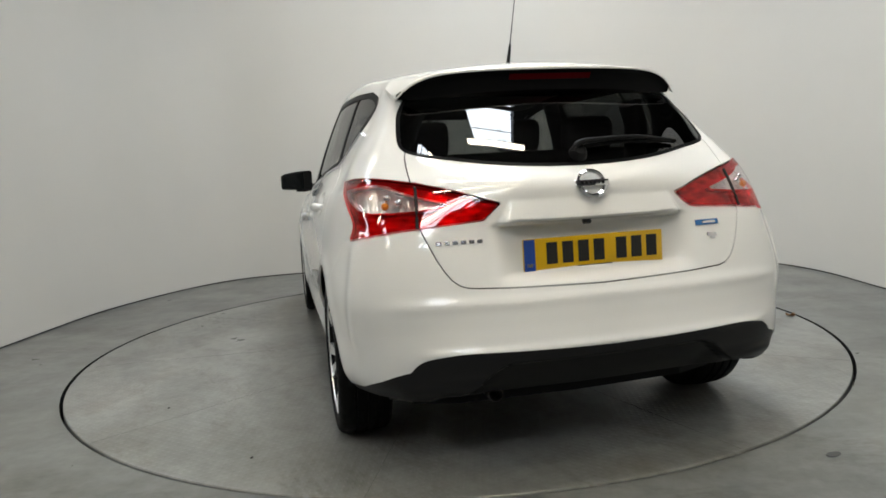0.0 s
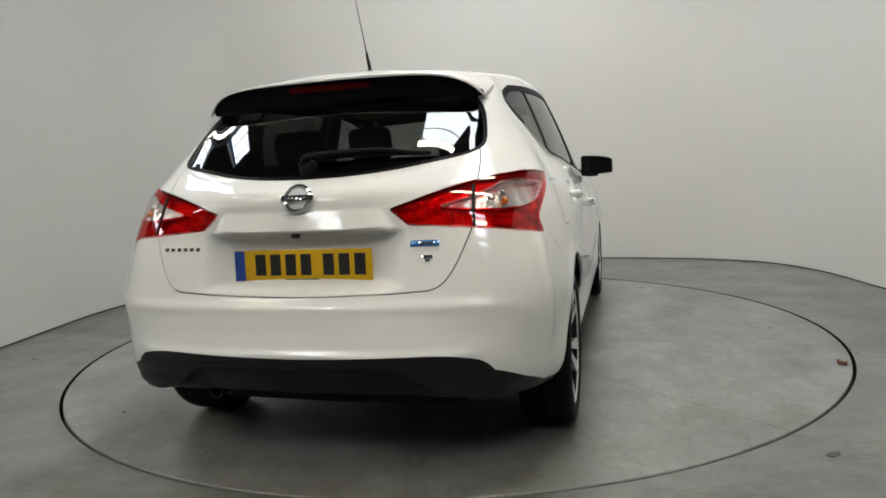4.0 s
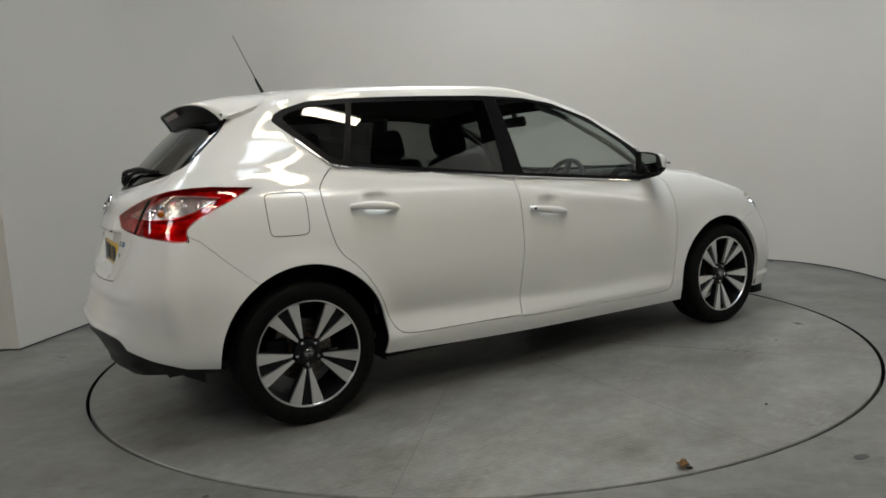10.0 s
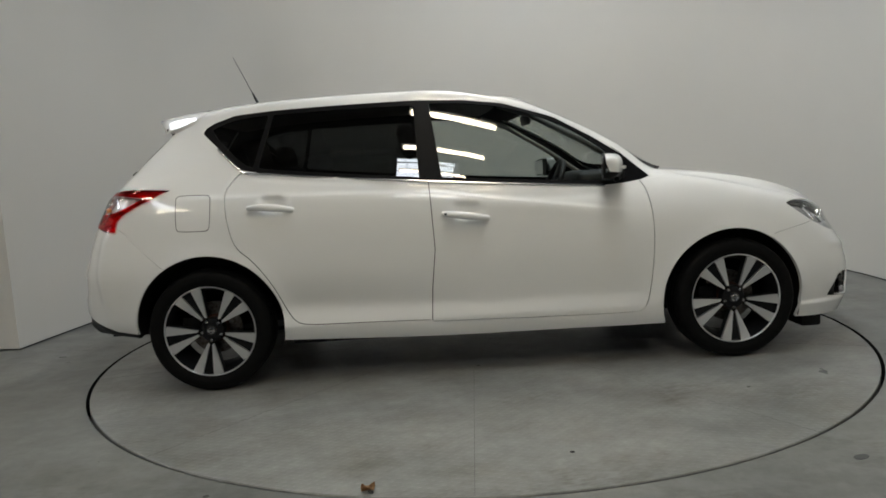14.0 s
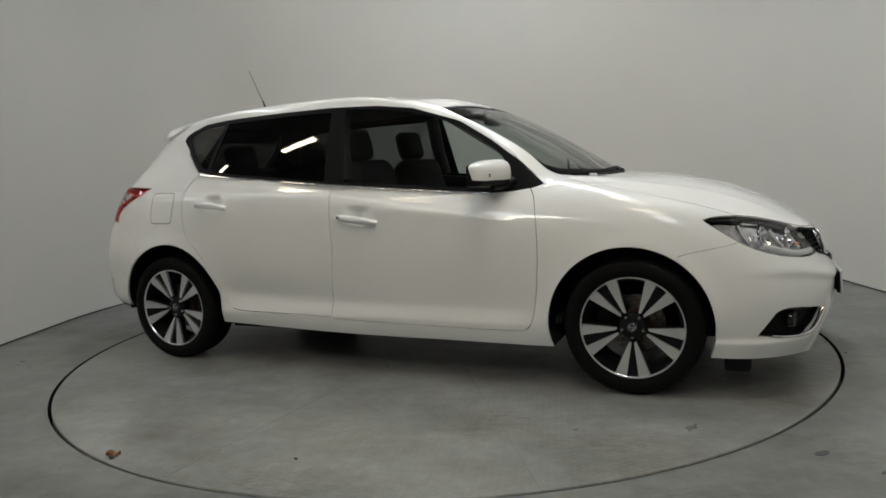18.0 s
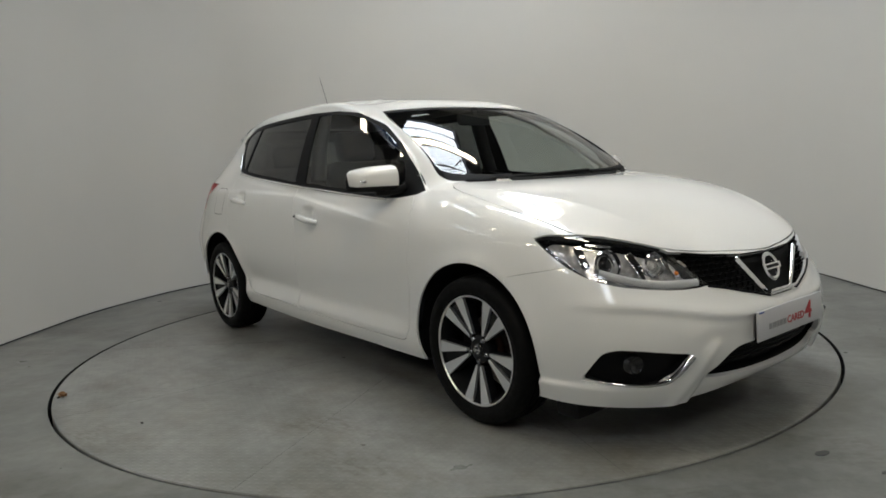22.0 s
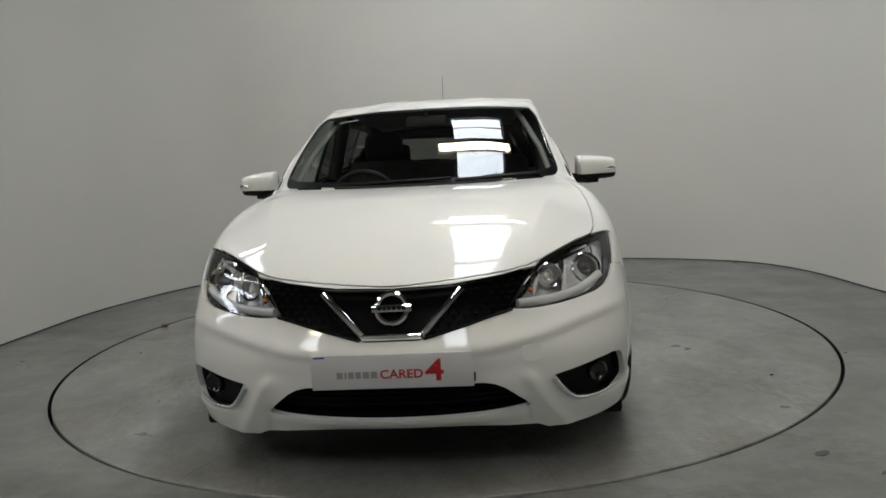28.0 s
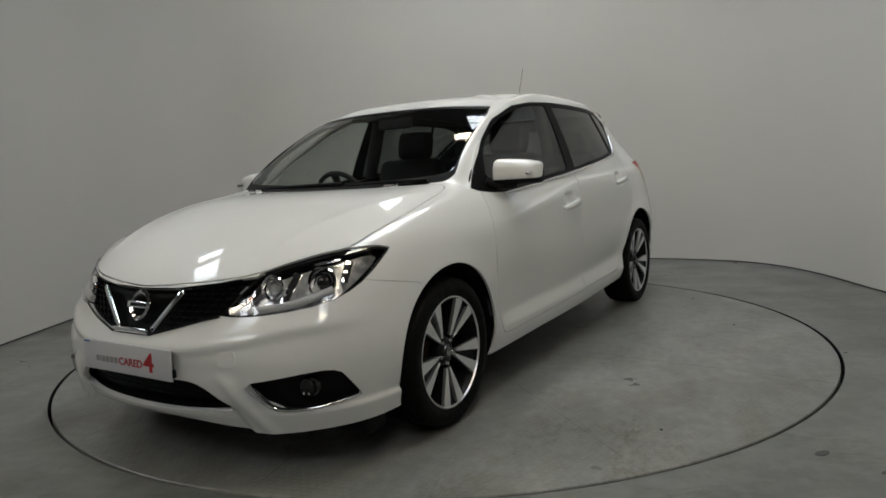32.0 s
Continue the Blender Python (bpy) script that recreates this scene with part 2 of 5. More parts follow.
def lathe(bm, profile, n=64, m=Matrix(), closed=False):
    """Turn (radius, height) points round z."""
    rows = [[bm.verts.new(m @ Vector((r * math.cos(a), r * math.sin(a), h))) for a in (2 * math.pi * k / n for k in range(n))] for r, h in profile]
    pairs = list(zip(rows, rows[1:])) + ([(rows[-1], rows[0])] if closed else [])
    for a, b in pairs:
        for k in range(n):
            j = (k + 1) % n
            bm.faces.new((a[k], a[j], b[j], b[k]))


def tube(bm, pts, r, n=10, taper=None, cap=True):
    """A round bar along points; r one radius, taper the last radius."""
    pts = [Vector(p) for p in pts]
    rows = []
    for i, p in enumerate(pts):
        d = (pts[min(i + 1, len(pts) - 1)] - pts[max(i - 1, 0)]).normalized()
        side = d.cross(Vector((0, 0, 1)) if abs(d.z) < 0.9 else Vector((1, 0, 0))).normalized()
        up = side.cross(d)
        rr = r if taper is None else r + (taper - r) * i / (len(pts) - 1)
        rows.append([bm.verts.new(p + rr * (math.cos(a) * side + math.sin(a) * up)) for a in (2 * math.pi * k / n for k in range(n))])
    for a, b in zip(rows, rows[1:]):
        for k in range(n):
            j = (k + 1) % n
            bm.faces.new((a[k], a[j], b[j], b[k]))
    if cap:
        bm.faces.new(rows[0][::-1]), bm.faces.new(rows[-1])

# ---- the hall: floor, cove wall, roof ----
R_DISC, R_PIT = 2.212, 2.228


def smooth_path(pts, n=12):
    pts = [Vector(p) for p in pts]
    out = []
    ext = [2 * pts[0] - pts[1]] + pts + [2 * pts[-1] - pts[-2]]
    for i in range(len(pts) - 1):
        p0, p1, p2, p3 = ext[i:i + 4]
        for k in range(n):
            t = k / n
            out.append(0.5 * ((2 * p1) + (p2 - p0) * t + (2 * p0 - 5 * p1 + 4 * p2 - p3) * t * t + (3 * p1 - p0 - 3 * p2 + p3) * t ** 3))
    return out + [pts[-1]]


def floor_sheet():
    n = 128
    ring = [(R_PIT * math.cos(2 * math.pi * k / n), R_PIT * math.sin(2 * math.pi * k / n), 0) for k in range(n)]
    wide = []
    for x, y, _ in ring:
        k = 30 / max(abs(x), abs(y))
        wide.append((x * k, y * k, 0))
    deep = [(x, y, -0.09) for x, y, _ in ring]
    verts = ring + wide
    faces = [(i, n + i, n + (i + 1) % n, (i + 1) % n) for i in range(n)]
    sheet = mk("floor", verts, faces, FLOOR, smooth=False)
    # sides and bottom of the pit carry the gap's shade in their colour
    mk("pit", ring + deep, [(n + i, i, (i + 1) % n, n + (i + 1) % n) for i in range(n)] + [tuple(range(n, 2 * n))], PIT, sheet, "pit under the turntable, its near-black colour standing for shade", False)
    return tagged(sheet, "grey painted concrete studio floor with scuffs and stains", "floor", kind="structure")


floor_sheet()

bm = bmesh.new()
lathe(bm, [(0.0001, 0), (R_DISC - 0.004, 0), (R_DISC, -0.004), (R_DISC, -0.06), (0.0001, -0.06)], 160)
turntable = tagged(part("turntable", bm, DISC), "round grey steel turntable with worn paint, set flush into the floor", "turntable")
# joints of the ten plates the turntable is made of
for a in JOINTS:
    part("plate_joint", boxes(((1.40, 0.0014, 0.0006), pose(0, 0, 0.0001, 0, 0, a) @ pose(1.50, 0, 0))), JOINT, turntable, "thin dark joint between plates", False)

COVE = smooth_path([(-3.09, 0.14, 0), (-3.04, 0.75, 0), (-2.98, 1.3, 0), (-2.84, 1.8, 0), (-2.58, 2.4, 0), (-2.2, 2.85, 0), (-1.6, 3.06, 0), (-0.8, 3.2, 0), (0.3, 3.2, 0), (1.3, 3.1, 0), (2.0, 2.88, 0),
                    (2.65, 2.52, 0), (3.04, 2.1, 0), (3.2, 1.5, 0), (3.2, 0.6, 0), (3.2, -0.6, 0), (3.2, -1.6, 0)], 10)


def cove_wall(h=3.25, thick=0.12, lift=0.010):
    n = len(COVE)
    nor = []
    for i in range(n):
        d = (COVE[min(i + 1, n - 1)] - COVE[max(i - 1, 0)]).normalized()
        nor.append(Vector((-d.y, d.x, 0)))
    verts, faces = [], []
    for p, q in zip(COVE, nor):
        o = p + q * thick
        verts += [(p.x, p.y, lift), (p.x, p.y, h), (o.x, o.y, h), (o.x, o.y, lift)]
    for i in range(n - 1):
        a, b = 4 * i, 4 * i + 4
        faces += [(a, b, b + 1, a + 1), (a + 1, b + 1, b + 2, a + 2), (a + 2, b + 2, b + 3, a + 3), (a + 3, b + 3, b, a)]
    faces += [(0, 1, 2, 3), (4 * n - 1, 4 * n - 2, 4 * n - 3, 4 * n - 4)]
    wall = mk("wall_cove", verts, faces, WALL)
    wall.data.set_sharp_from_angle(angle=radians(40))
    foot = []
    ff = []
    for p, q in zip(COVE, nor):
        o, i2 = p + q * 0.004, p + q * (thick - 0.004)
        foot += [(o.x, o.y, -0.001), (o.x, o.y, 0.0102), (i2.x, i2.y, 0.0102)]
    for i in range(n - 1):
        a, b = 3 * i, 3 * i + 3
        ff += [(a, b, b + 1, a + 1), (a + 1, b + 1, b + 2, a + 2)]
    mk("shadow_gap", foot, ff, GAP, wall, "dark gap between wall and floor")
    return tagged(wall, "off-white painted curved studio wall behind the turntable", "wall", kind="structure")


cove_wall()
bm = boxes(((3.2, 0.12, 3.24), pose(-4.702, 0.205, 1.63), 0.004))
tagged(part("wall_return", bm, WALL, None, "", False), "off-white painted return wall beside the curved wall", "wall", kind="structure")
bm = boxes(((0.12, 2.9, 3.24), pose(3.265, -3.06, 1.63), 0.004))
tagged(part("wall_side", bm, WALL, None, "", False), "off-white painted straight side wall of the studio", "wall", kind="structure")

HX, HY0, HY1 = 12.0, -13.0, 5.0
for nm, size, at in (("wall_north", (2 * HX + 0.3, 0.15, CEIL), (0, HY1 + 0.075, CEIL / 2)), ("wall_south", (2 * HX + 0.3, 0.15, CEIL), (0, HY0 - 0.075, CEIL / 2)),
                     ("wall_east", (0.15, HY1 - HY0, CEIL), (HX + 0.075, (HY0 + HY1) / 2, CEIL / 2)), ("wall_west", (0.15, HY1 - HY0, CEIL), (-HX - 0.075, (HY0 + HY1) / 2, CEIL / 2))):
    tagged(part(nm, boxes((size, pose(*at))), HALLWALL, None, "", False), "plain grey painted outer wall of the hall", "wall", kind="structure")


def ceiling():
    """The roof sheet with its skylight openings cut through."""
    xs = sorted({-HX - .2, HX + .2, *[x - w / 2 for x, _, w, _ in SKYLIGHTS], *[x + w / 2 for x, _, w, _ in SKYLIGHTS]})
    ys = sorted({HY0 - .2, HY1 + .2, *[y - l / 2 for _, y, _, l in SKYLIGHTS], *[y + l / 2 for _, y, _, l in SKYLIGHTS]})
    bm = bmesh.new()
    for x0, x1 in zip(xs, xs[1:]):
        for y0, y1 in zip(ys, ys[1:]):
            cx, cy = (x0 + x1) / 2, (y0 + y1) / 2
            if any(abs(cx - x) < w / 2 and abs(cy - y) < l / 2 for x, y, w, l in SKYLIGHTS):
                continue
            box(bm, (x1 - x0, y1 - y0, 0.12), pose(cx, cy, CEIL + 0.06))
    return tagged(part("ceiling", bm, ROOF, None, "", False), "dark grey roof sheeting with rows of skylights", "ceiling", kind="structure")


ceiling()
for i, (sx, sy, sw, sl) in enumerate(SKYLIGHTS):
    win = new("window_%d" % (i + 1))
    win.location = (sx, sy, CEIL + 0.1)
    tagged(win, "long roof skylight with dark glazing bars", "skylight", kind="structure")
    for k in range(4):
        part("glazing_bar", boxes(((sw, 0.035, 0.05), pose(0, -sl / 2 + sl * (k + 0.5) / 4, -0.03))), BEAM, win, "", False)
# roof beams
for k, by in enumerate((-10.0, -7.6, -5.2, -3.55, -1.1, 1.35)):
    tr = new("roof_beam")
    tr.location = (0, by, CEIL - 0.22)
    tagged(tr, "dark steel roof beam under the ceiling", "beam", group="roof beams", kind="structure")
    for nm, size, at in (("top_flange", (2 * HX, 0.10, 0.015), (0, 0, 0.14)), ("web", (2 * HX, 0.012, 0.265), (0, 0, 0)), ("bottom_flange", (2 * HX, 0.10, 0.015), (0, 0, -0.14))):
        part(nm, boxes((size, pose(*at))), BEAM, tr, "", False)


def batten_light(x, y, z, length, yaw=0):
    ob = new("strip_light")
    ob.matrix_world = pose(x, y, z, 0, 0, yaw)
    part("housing", boxes(((length, 0.16, 0.05), pose(0, 0, 0.05), 0.008)), BATTEN, ob)
    part("diffuser", boxes(((length - 0.04, 0.13, 0.05), pose(0, 0, 0), 0.012)), TUBE, ob, "glowing white diffuser")
    for k in (-1, 1):
        bm = bmesh.new()
        tube(bm, [(k * length * 0.35, 0, 0.07), (k * length * 0.35, 0, CEIL - z)], 0.006, 6)
        part("hanger", bm, BEAM, ob)
    return tagged(ob, "long white strip light hanging under the roof, lit", "strip light", group="strip lights under the roof")


# one west tube, (-3.9, -5.7), only carries the row on as fill light
for lx, ly, lz in LIGHTS:
    batten_light(lx, ly, lz, 1.05)

# ---- car body: one skin lofted through named lines, then cut into panels ----
# every line runs from the middle of the nose round the flank to the middle of the tail: x ahead, y to the side, z up
RINGS = {
 "sill_edge": "2.17,0,.195 2.16,.25,.195 2.095,.50,.175 1.95,.71,.18 1.72,.815,.185 1.35,.83,.20 .95,.845,.20 .4,.845,.205 -.2,.845,.21 -.9,.845,.235 -1.35,.83,.25 -1.70,.82,.285 -1.95,.71,.302 -2.03,.5,.302 -2.07,.25,.31 -2.08,0,.31",
 "lower_flank": "2.205,0,.26 2.19,.25,.26 2.12,.50,.265 1.99,.72,.27 1.75,.835,.28 1.38,.868,.29 .95,.868,.29 .4,.868,.29 -.2,.87,.295 -.9,.868,.31 -1.35,.868,.34 -1.70,.856,.36 -1.985,.735,.37 -2.085,.5,.385 -2.125,.25,.40 -2.13,0,.40",
 "bumper_line": "2.222,0,.42 2.208,.25,.42 2.145,.5,.42 2.0,.725,.43 1.77,.845,.44 1.38,.880,.45 .95,.872,.45 .4,.868,.45 -.2,.872,.45 -.9,.880,.46 -1.35,.885,.48 -1.70,.866,.48 -1.985,.745,.48 -2.095,.5,.49 -2.13,.25,.49 -2.135,0,.49",
 "waist": "2.198,0,.53 2.183,.25,.535 2.11,.45,.56 1.975,.69,.59 1.76,.825,.60 1.36,.880,.62 .95,.876,.60 .4,.874,.60 -.2,.876,.60 -.9,.884,.60 -1.35,.888,.62 -1.70,.872,.62 -1.972,.762,.61 -2.065,.5,.60 -2.095,.25,.60 -2.10,0,.60",
 "lamp_line": "2.158,0,.62 2.136,.25,.632 2.06,.45,.665 1.91,.68,.69 1.72,.81,.70 1.36,.87,.745 .95,.872,.745 .4,.872,.745 -.2,.874,.745 -.9,.878,.75 -1.35,.872,.76 -1.69,.850,.76 -1.942,.742,.75 -2.02,.5,.73 -2.04,.25,.72 -2.045,0,.72",
 "shoulder": "2.125,0,.690 2.102,.25,.703 1.99,.47,.747 1.83,.66,.785 1.67,.775,.805 1.36,.845,.83 .95,.848,.84 .4,.862,.845 -.2,.868,.86 -.9,.868,.88 -1.35,.845,.90 -1.66,.825,.90 -1.900,.720,.88 -1.97,.48,.87 -2.0,.25,.85 -2.005,0,.85",
 "wing_crest": "1.86,0,.854 1.835,.25,.860 1.75,.46,.873 1.63,.63,.874 1.50,.745,.875 1.26,.80,.915 .94,.818,.90 .4,.845,.885 -.2,.85,.925 -.9,.838,.975 -1.33,.80,1.00 -1.60,.793,1.01 -1.828,.708,1.0 -1.925,.46,.985 -1.985,.25,.975 -1.993,0,.97",
 "bonnet_mid": "1.50,0,.958 1.48,.25,.958 1.42,.45,.957 1.34,.60,.953 1.24,.705,.945 1.10,.762,.955 .925,.795,.932 .4,.833,.918 -.2,.834,.965 -.9,.813,1.035 -1.29,.765,1.065 -1.528,.762,1.075 -1.772,.690,1.06 -1.87,.45,1.045 -1.94,.25,1.03 -1.953,0,1.025",
 "scuttle_line": "1.208,0,0.986 1.196,0.25,0.987 1.145,0.459,0.986 1.071,0.617,0.991 1.047,0.701,0.981 0.998,0.752,0.97 0.913,0.782,0.949 0.400,0.825,0.938 -0.200,0.826,0.985 -0.9,0.805,1.055 -1.265,0.75,1.097 -1.50,0.742,1.107 -1.742,0.675,1.093 -1.834,0.45,1.075 -1.901,0.25,1.063 -1.912,0,1.058",
 "belt": "1.16,0,.985 1.15,.25,.987 1.10,.46,.993 1.02,.62,1.0 .975,.70,.995 .93,.745,.98 .90,.77,.965 .4,.816,.957 -.2,.818,1.005 -.9,.799,1.075 -1.24,.735,1.13 -1.475,.722,1.14 -1.718,.664,1.12 -1.81,.45,1.095 -1.875,.25,1.085 -1.885,0,1.08",
 "glass_foot": "1.113,0,1.016 1.104,0.25,1.017 1.058,0.459,1.022 0.977,0.617,1.031 0.909,0.688,1.046 0.842,0.72,1.056 0.799,0.736,1.055 0.358,0.779,1.054 -0.2,0.787,1.091 -0.9,0.766,1.144 -1.248,0.706,1.185 -1.457,0.690,1.19 -1.668,0.632,1.175 -1.762,0.438,1.155 -1.825,0.246,1.148 -1.835,0,1.145",
 "mid_glass": ".80,0,1.207 .795,.25,1.207 .775,.45,1.203 .735,.60,1.196 .71,.65,1.20 .685,.675,1.19 .66,.69,1.18 .30,.73,1.19 -.2,.745,1.21 -.9,.731,1.24 -1.26,.665,1.26 -1.435,.648,1.26 -1.605,.597,1.25 -1.69,.42,1.245 -1.75,.24,1.243 -1.76,0,1.242",
 "roof_edge": ".39,0,1.422 .385,.25,1.420 .36,.43,1.413 .31,.54,1.402 .275,.575,1.408 .23,.60,1.405 .18,.618,1.408 0,.645,1.425 -.3,.655,1.43 -.9,.648,1.425 -1.2,.605,1.405 -1.36,.585,1.39 -1.475,.545,1.372 -1.54,.40,1.378 -1.575,.23,1.383 -1.585,0,1.385",
 "roof_outer": ".18,0,1.464 .175,.22,1.461 .155,.38,1.450 .12,.48,1.440 .09,.51,1.439 .06,.53,1.442 .02,.55,1.452 -.12,.57,1.473 -.4,.575,1.481 -.9,.57,1.470 -1.2,.535,1.453 -1.34,.515,1.438 -1.42,.48,1.43 -1.48,.36,1.44 -1.51,.2,1.446 -1.52,0,1.448",
 "roof_inner": "-.03,0,1.494 -.03,.13,1.493 -.045,.22,1.490 -.07,.28,1.489 -.09,.30,1.495 -.12,.31,1.495 -.15,.32,1.497 -.25,.33,1.507 -.45,.335,1.512 -.9,.33,1.502 -1.2,.31,1.487 -1.32,.295,1.474 -1.36,.27,1.465 -1.41,.2,1.465 -1.44,.11,1.465 -1.45,0,1.465",
 "roof_spine": "-.26,0,1.519 -.26,0,1.519 -.27,0,1.519 -.28,0,1.519 -.29,0,1.519 -.31,0,1.519 -.34,0,1.519 -.4,0,1.520 -.55,0,1.521 -.9,0,1.514 -1.15,0,1.500 -1.25,0,1.490 -1.30,0,1.485 -1.34,0,1.48 -1.37,0,1.478 -1.38,0,1.476",
}

FLIP = np.array([1, -1, 1])


def basis(t, n):
    i = np.clip(np.floor(t).astype(int), 0, n - 2)
    f = t - i
    B = np.stack([(1 - f) ** 3, 3 * f ** 3 - 6 * f ** 2 + 4, -3 * f ** 3 + 3 * f ** 2 + 3 * f + 1, f ** 3], -1) / 6
    W = np.zeros((len(t), n + 2))
    r = np.arange(len(t))
    for k in range(4):
        W[r, i + k] = B[:, k]
    return W


def skin(C, u, v):
    P = np.concatenate([2 * C[:1] - C[1:2], C, C[-2:-1] * FLIP], 0)
    P = np.concatenate([P[:, 1:2] * FLIP, P, P[:, -2:-1] * FLIP], 1)
    return np.einsum("vi,ijk,uj->vuk", basis(v, C.shape[0]), P, basis(u, C.shape[1]))


def step(a, b, x):
    t = np.clip((x - a) / (b - a), 0, 1)
    return t * t * (3 - 2 * t)


def sculpt(S):
    """Hollows and creases pressed into the skin."""
    x, y, z = S[..., 0], S[..., 1], S[..., 2]
    # the number plate's hollow in the tailgate
    rear = step(-1.85, -1.95, x)
    x = x + rear * 0.044 * step(0.39, 0.26, abs(y)) * step(0.872, 0.860, z) * step(0.665, 0.705, z)
    # the grip strip above it, and the stepped-in foot of the rear bumper
    x = x - rear * 0.024 * step(0.330, 0.304, abs(y) - 0.5 * (0.90 - z)) * np.clip((0.945 - z) / 0.075, 0, 1) * step(0.858, 0.868, z)
    x = x + step(-1.8, -1.95, x) * 0.040 * step(0.004, -0.006, z - 0.315 - 0.105 * step(0.52, 0.34, abs(y))) * step(0.62, 0.54, abs(y))
    # the doors tuck in towards a valley low down, and the sill flares out again below it
    side = step(1.02, 0.75, x) * step(-1.12, -0.88, x) * step(0.6, 0.8, y)
    back = np.clip((0.1 - x) / 0.9, 0, 1)
    valley = 0.378 + 0.040 * back
    above, below = np.exp(np.clip((valley - z) / 0.085, -8, 3)), np.maximum((z - 0.306) / (valley - 0.306), 1e-3)
    tuck = (above ** -3.0 + below ** -3.0) ** (-1 / 3.0)
    y = y - side * (0.018 + 0.028 * back) * tuck
    # flare round the wheel arches
    for wx, wz, wr in ((1.335, .312, .366), (-1.345, .325, .372)):
        y = y + 0.008 * np.exp(-((np.hypot(x - wx, z - wz) - wr) / 0.045) ** 2) * step(0.6, 0.75, y) * step(0.22, 0.36, z)
    # character line from the tail lamp through the doors, sinking towards the front
    line = 0.945 - 0.15 * np.clip(x + 0.2, 0, 1) - 0.03 * np.clip(x + 0.2, -2, 0)
    y = y + 0.0062 * np.where(z > line, np.exp(-((z - line) / 0.014) ** 2), np.exp(-((z - line) / 0.05) ** 2)) * step(0.95, 0.45, x) * step(-1.65, -1.3, x) * step(0.6, 0.75, y)
    # hollows behind the door handles
    for hx, hz in ((-0.985, 0.925), (-0.020, 0.838)):
        y = y - 0.027 * np.exp(-((x - hx) / 0.056) ** 4 - ((z - hz - 0.008) / 0.038) ** 4) * step(0.6, 0.75, y)
    # creases of the bonnet, from the lamps back towards the pillars
    run = 0.47 + 0.17 * (1.95 - x) / 0.65
    z = z + 0.008 * np.exp(-abs((y - run) / 0.05) ** 1.2) * step(1.98, 1.85, x) * step(1.12, 1.30, x) * step(0.70, 0.76, z)
    # legs of the front bumper beside the intake
    leg = abs((y - 0.452) + (z - 0.36) * 0.62) / 1.18
    x = x + step(1.8, 1.95, x) * 0.011 * np.exp(-(leg / 0.024) ** 2) * step(0.42, 0.36, z)
    lip = step(1.75, 1.95, x) * step(0.50, 0.455, y + (z - 0.2) * 0.35)
    x = x - lip * 0.016 * step(0.31, 0.25, z)
    z = z + lip * 0.010 * step(0.24, 0.19, z)
    # ridge of the front bumper, and the shelf over the plate
    nose = step(1.75, 1.95, x)
    ridge = 0.478 + 0.075 * step(0.25, 0.80, y)
    x = x + nose * 0.010 * np.where(z > ridge, np.exp(-((z - ridge) / 0.035) ** 2), np.exp(-((z - ridge) / 0.016) ** 2))
    x = x - nose * 0.004 * np.exp(-((z - 0.405) / 0.03) ** 2) * step(0.6, 0.4, y)
    # the foot of the bumper flares out to a ledge under the fog lamps
    ledge = 0.013 * step(0.274, 0.250, z) * step(0.52, 0.64, y)
    x, y = x + ledge * step(1.75, 2.0, x), y + ledge * step(2.05, 1.8, x) * step(1.5, 1.72, x)
    # fins at both ends of the black foot
    x = x - step(-1.75, -1.95, x) * 0.020 * step(0.385, 0.335, z) * step(0.36, 0.48, abs(y)) * step(0.74, 0.68, abs(y))
    # the upright edge at the corners of the rear bumper
    bend = np.where(x < -1.5, 0.017 * np.exp(-(((x + y) * 0.7071 + 0.735) / 0.038) ** 2) * step(0.40, 0.52, z) * step(0.88, 0.78, z), 0)
    x, y = x - 0.7 * bend, y + 0.7 * bend
    tail = step(-1.75, -1.95, x)
    x = x - tail * 0.006 * np.exp(-((z - 0.622) / 0.020) ** 2) * step(0.80, 0.62, y)
    # a hollow band under it, and the lip over the black foot
    x = x + tail * 0.006 * np.exp(-((z - 0.535) / 0.05) ** 2)
    x = x - tail * 0.008 * np.exp(-((z - 0.470) / 0.014) ** 2) * step(0.66, 0.56, abs(y))
    return np.stack([x, y, z], -1)


NU, NV = 320, 215
CAGE = np.array([[[float(c) for c in q.split(",")] for q in row.split()] for row in RINGS.values()])
CTRL = CAGE.copy()
for _ in range(4):
    CTRL = CTRL + 0.9 * (CAGE - skin(CTRL, np.arange(CAGE.shape[1]) * 1.0, np.arange(CAGE.shape[0]) * 1.0))
GU, GV = np.linspace(0, CAGE.shape[1] - 1, NU + 1), np.linspace(0, CAGE.shape[0] - 1, NV + 1)
SKIN = sculpt(skin(CTRL, GU, GV))


def normals(S):
    N = np.cross(np.gradient(S, axis=0), np.gradient(S, axis=1))
    N /= np.maximum(np.linalg.norm(N, axis=2, keepdims=True), 1e-9)
    if N[100, 160, 1] < 0:
        N = -N
    N[-1] = (0, 0, 1)
    N[:, 0, 1] = N[:, -1, 1] = 0
    return N


ix = np.arange((NU + 1) * (NV + 1)).reshape(NV + 1, NU + 1)
quad = np.stack([ix[:-1, :-1], ix[:-1, 1:], ix[1:, 1:], ix[1:, :-1]], -1).reshape(-1, 4)


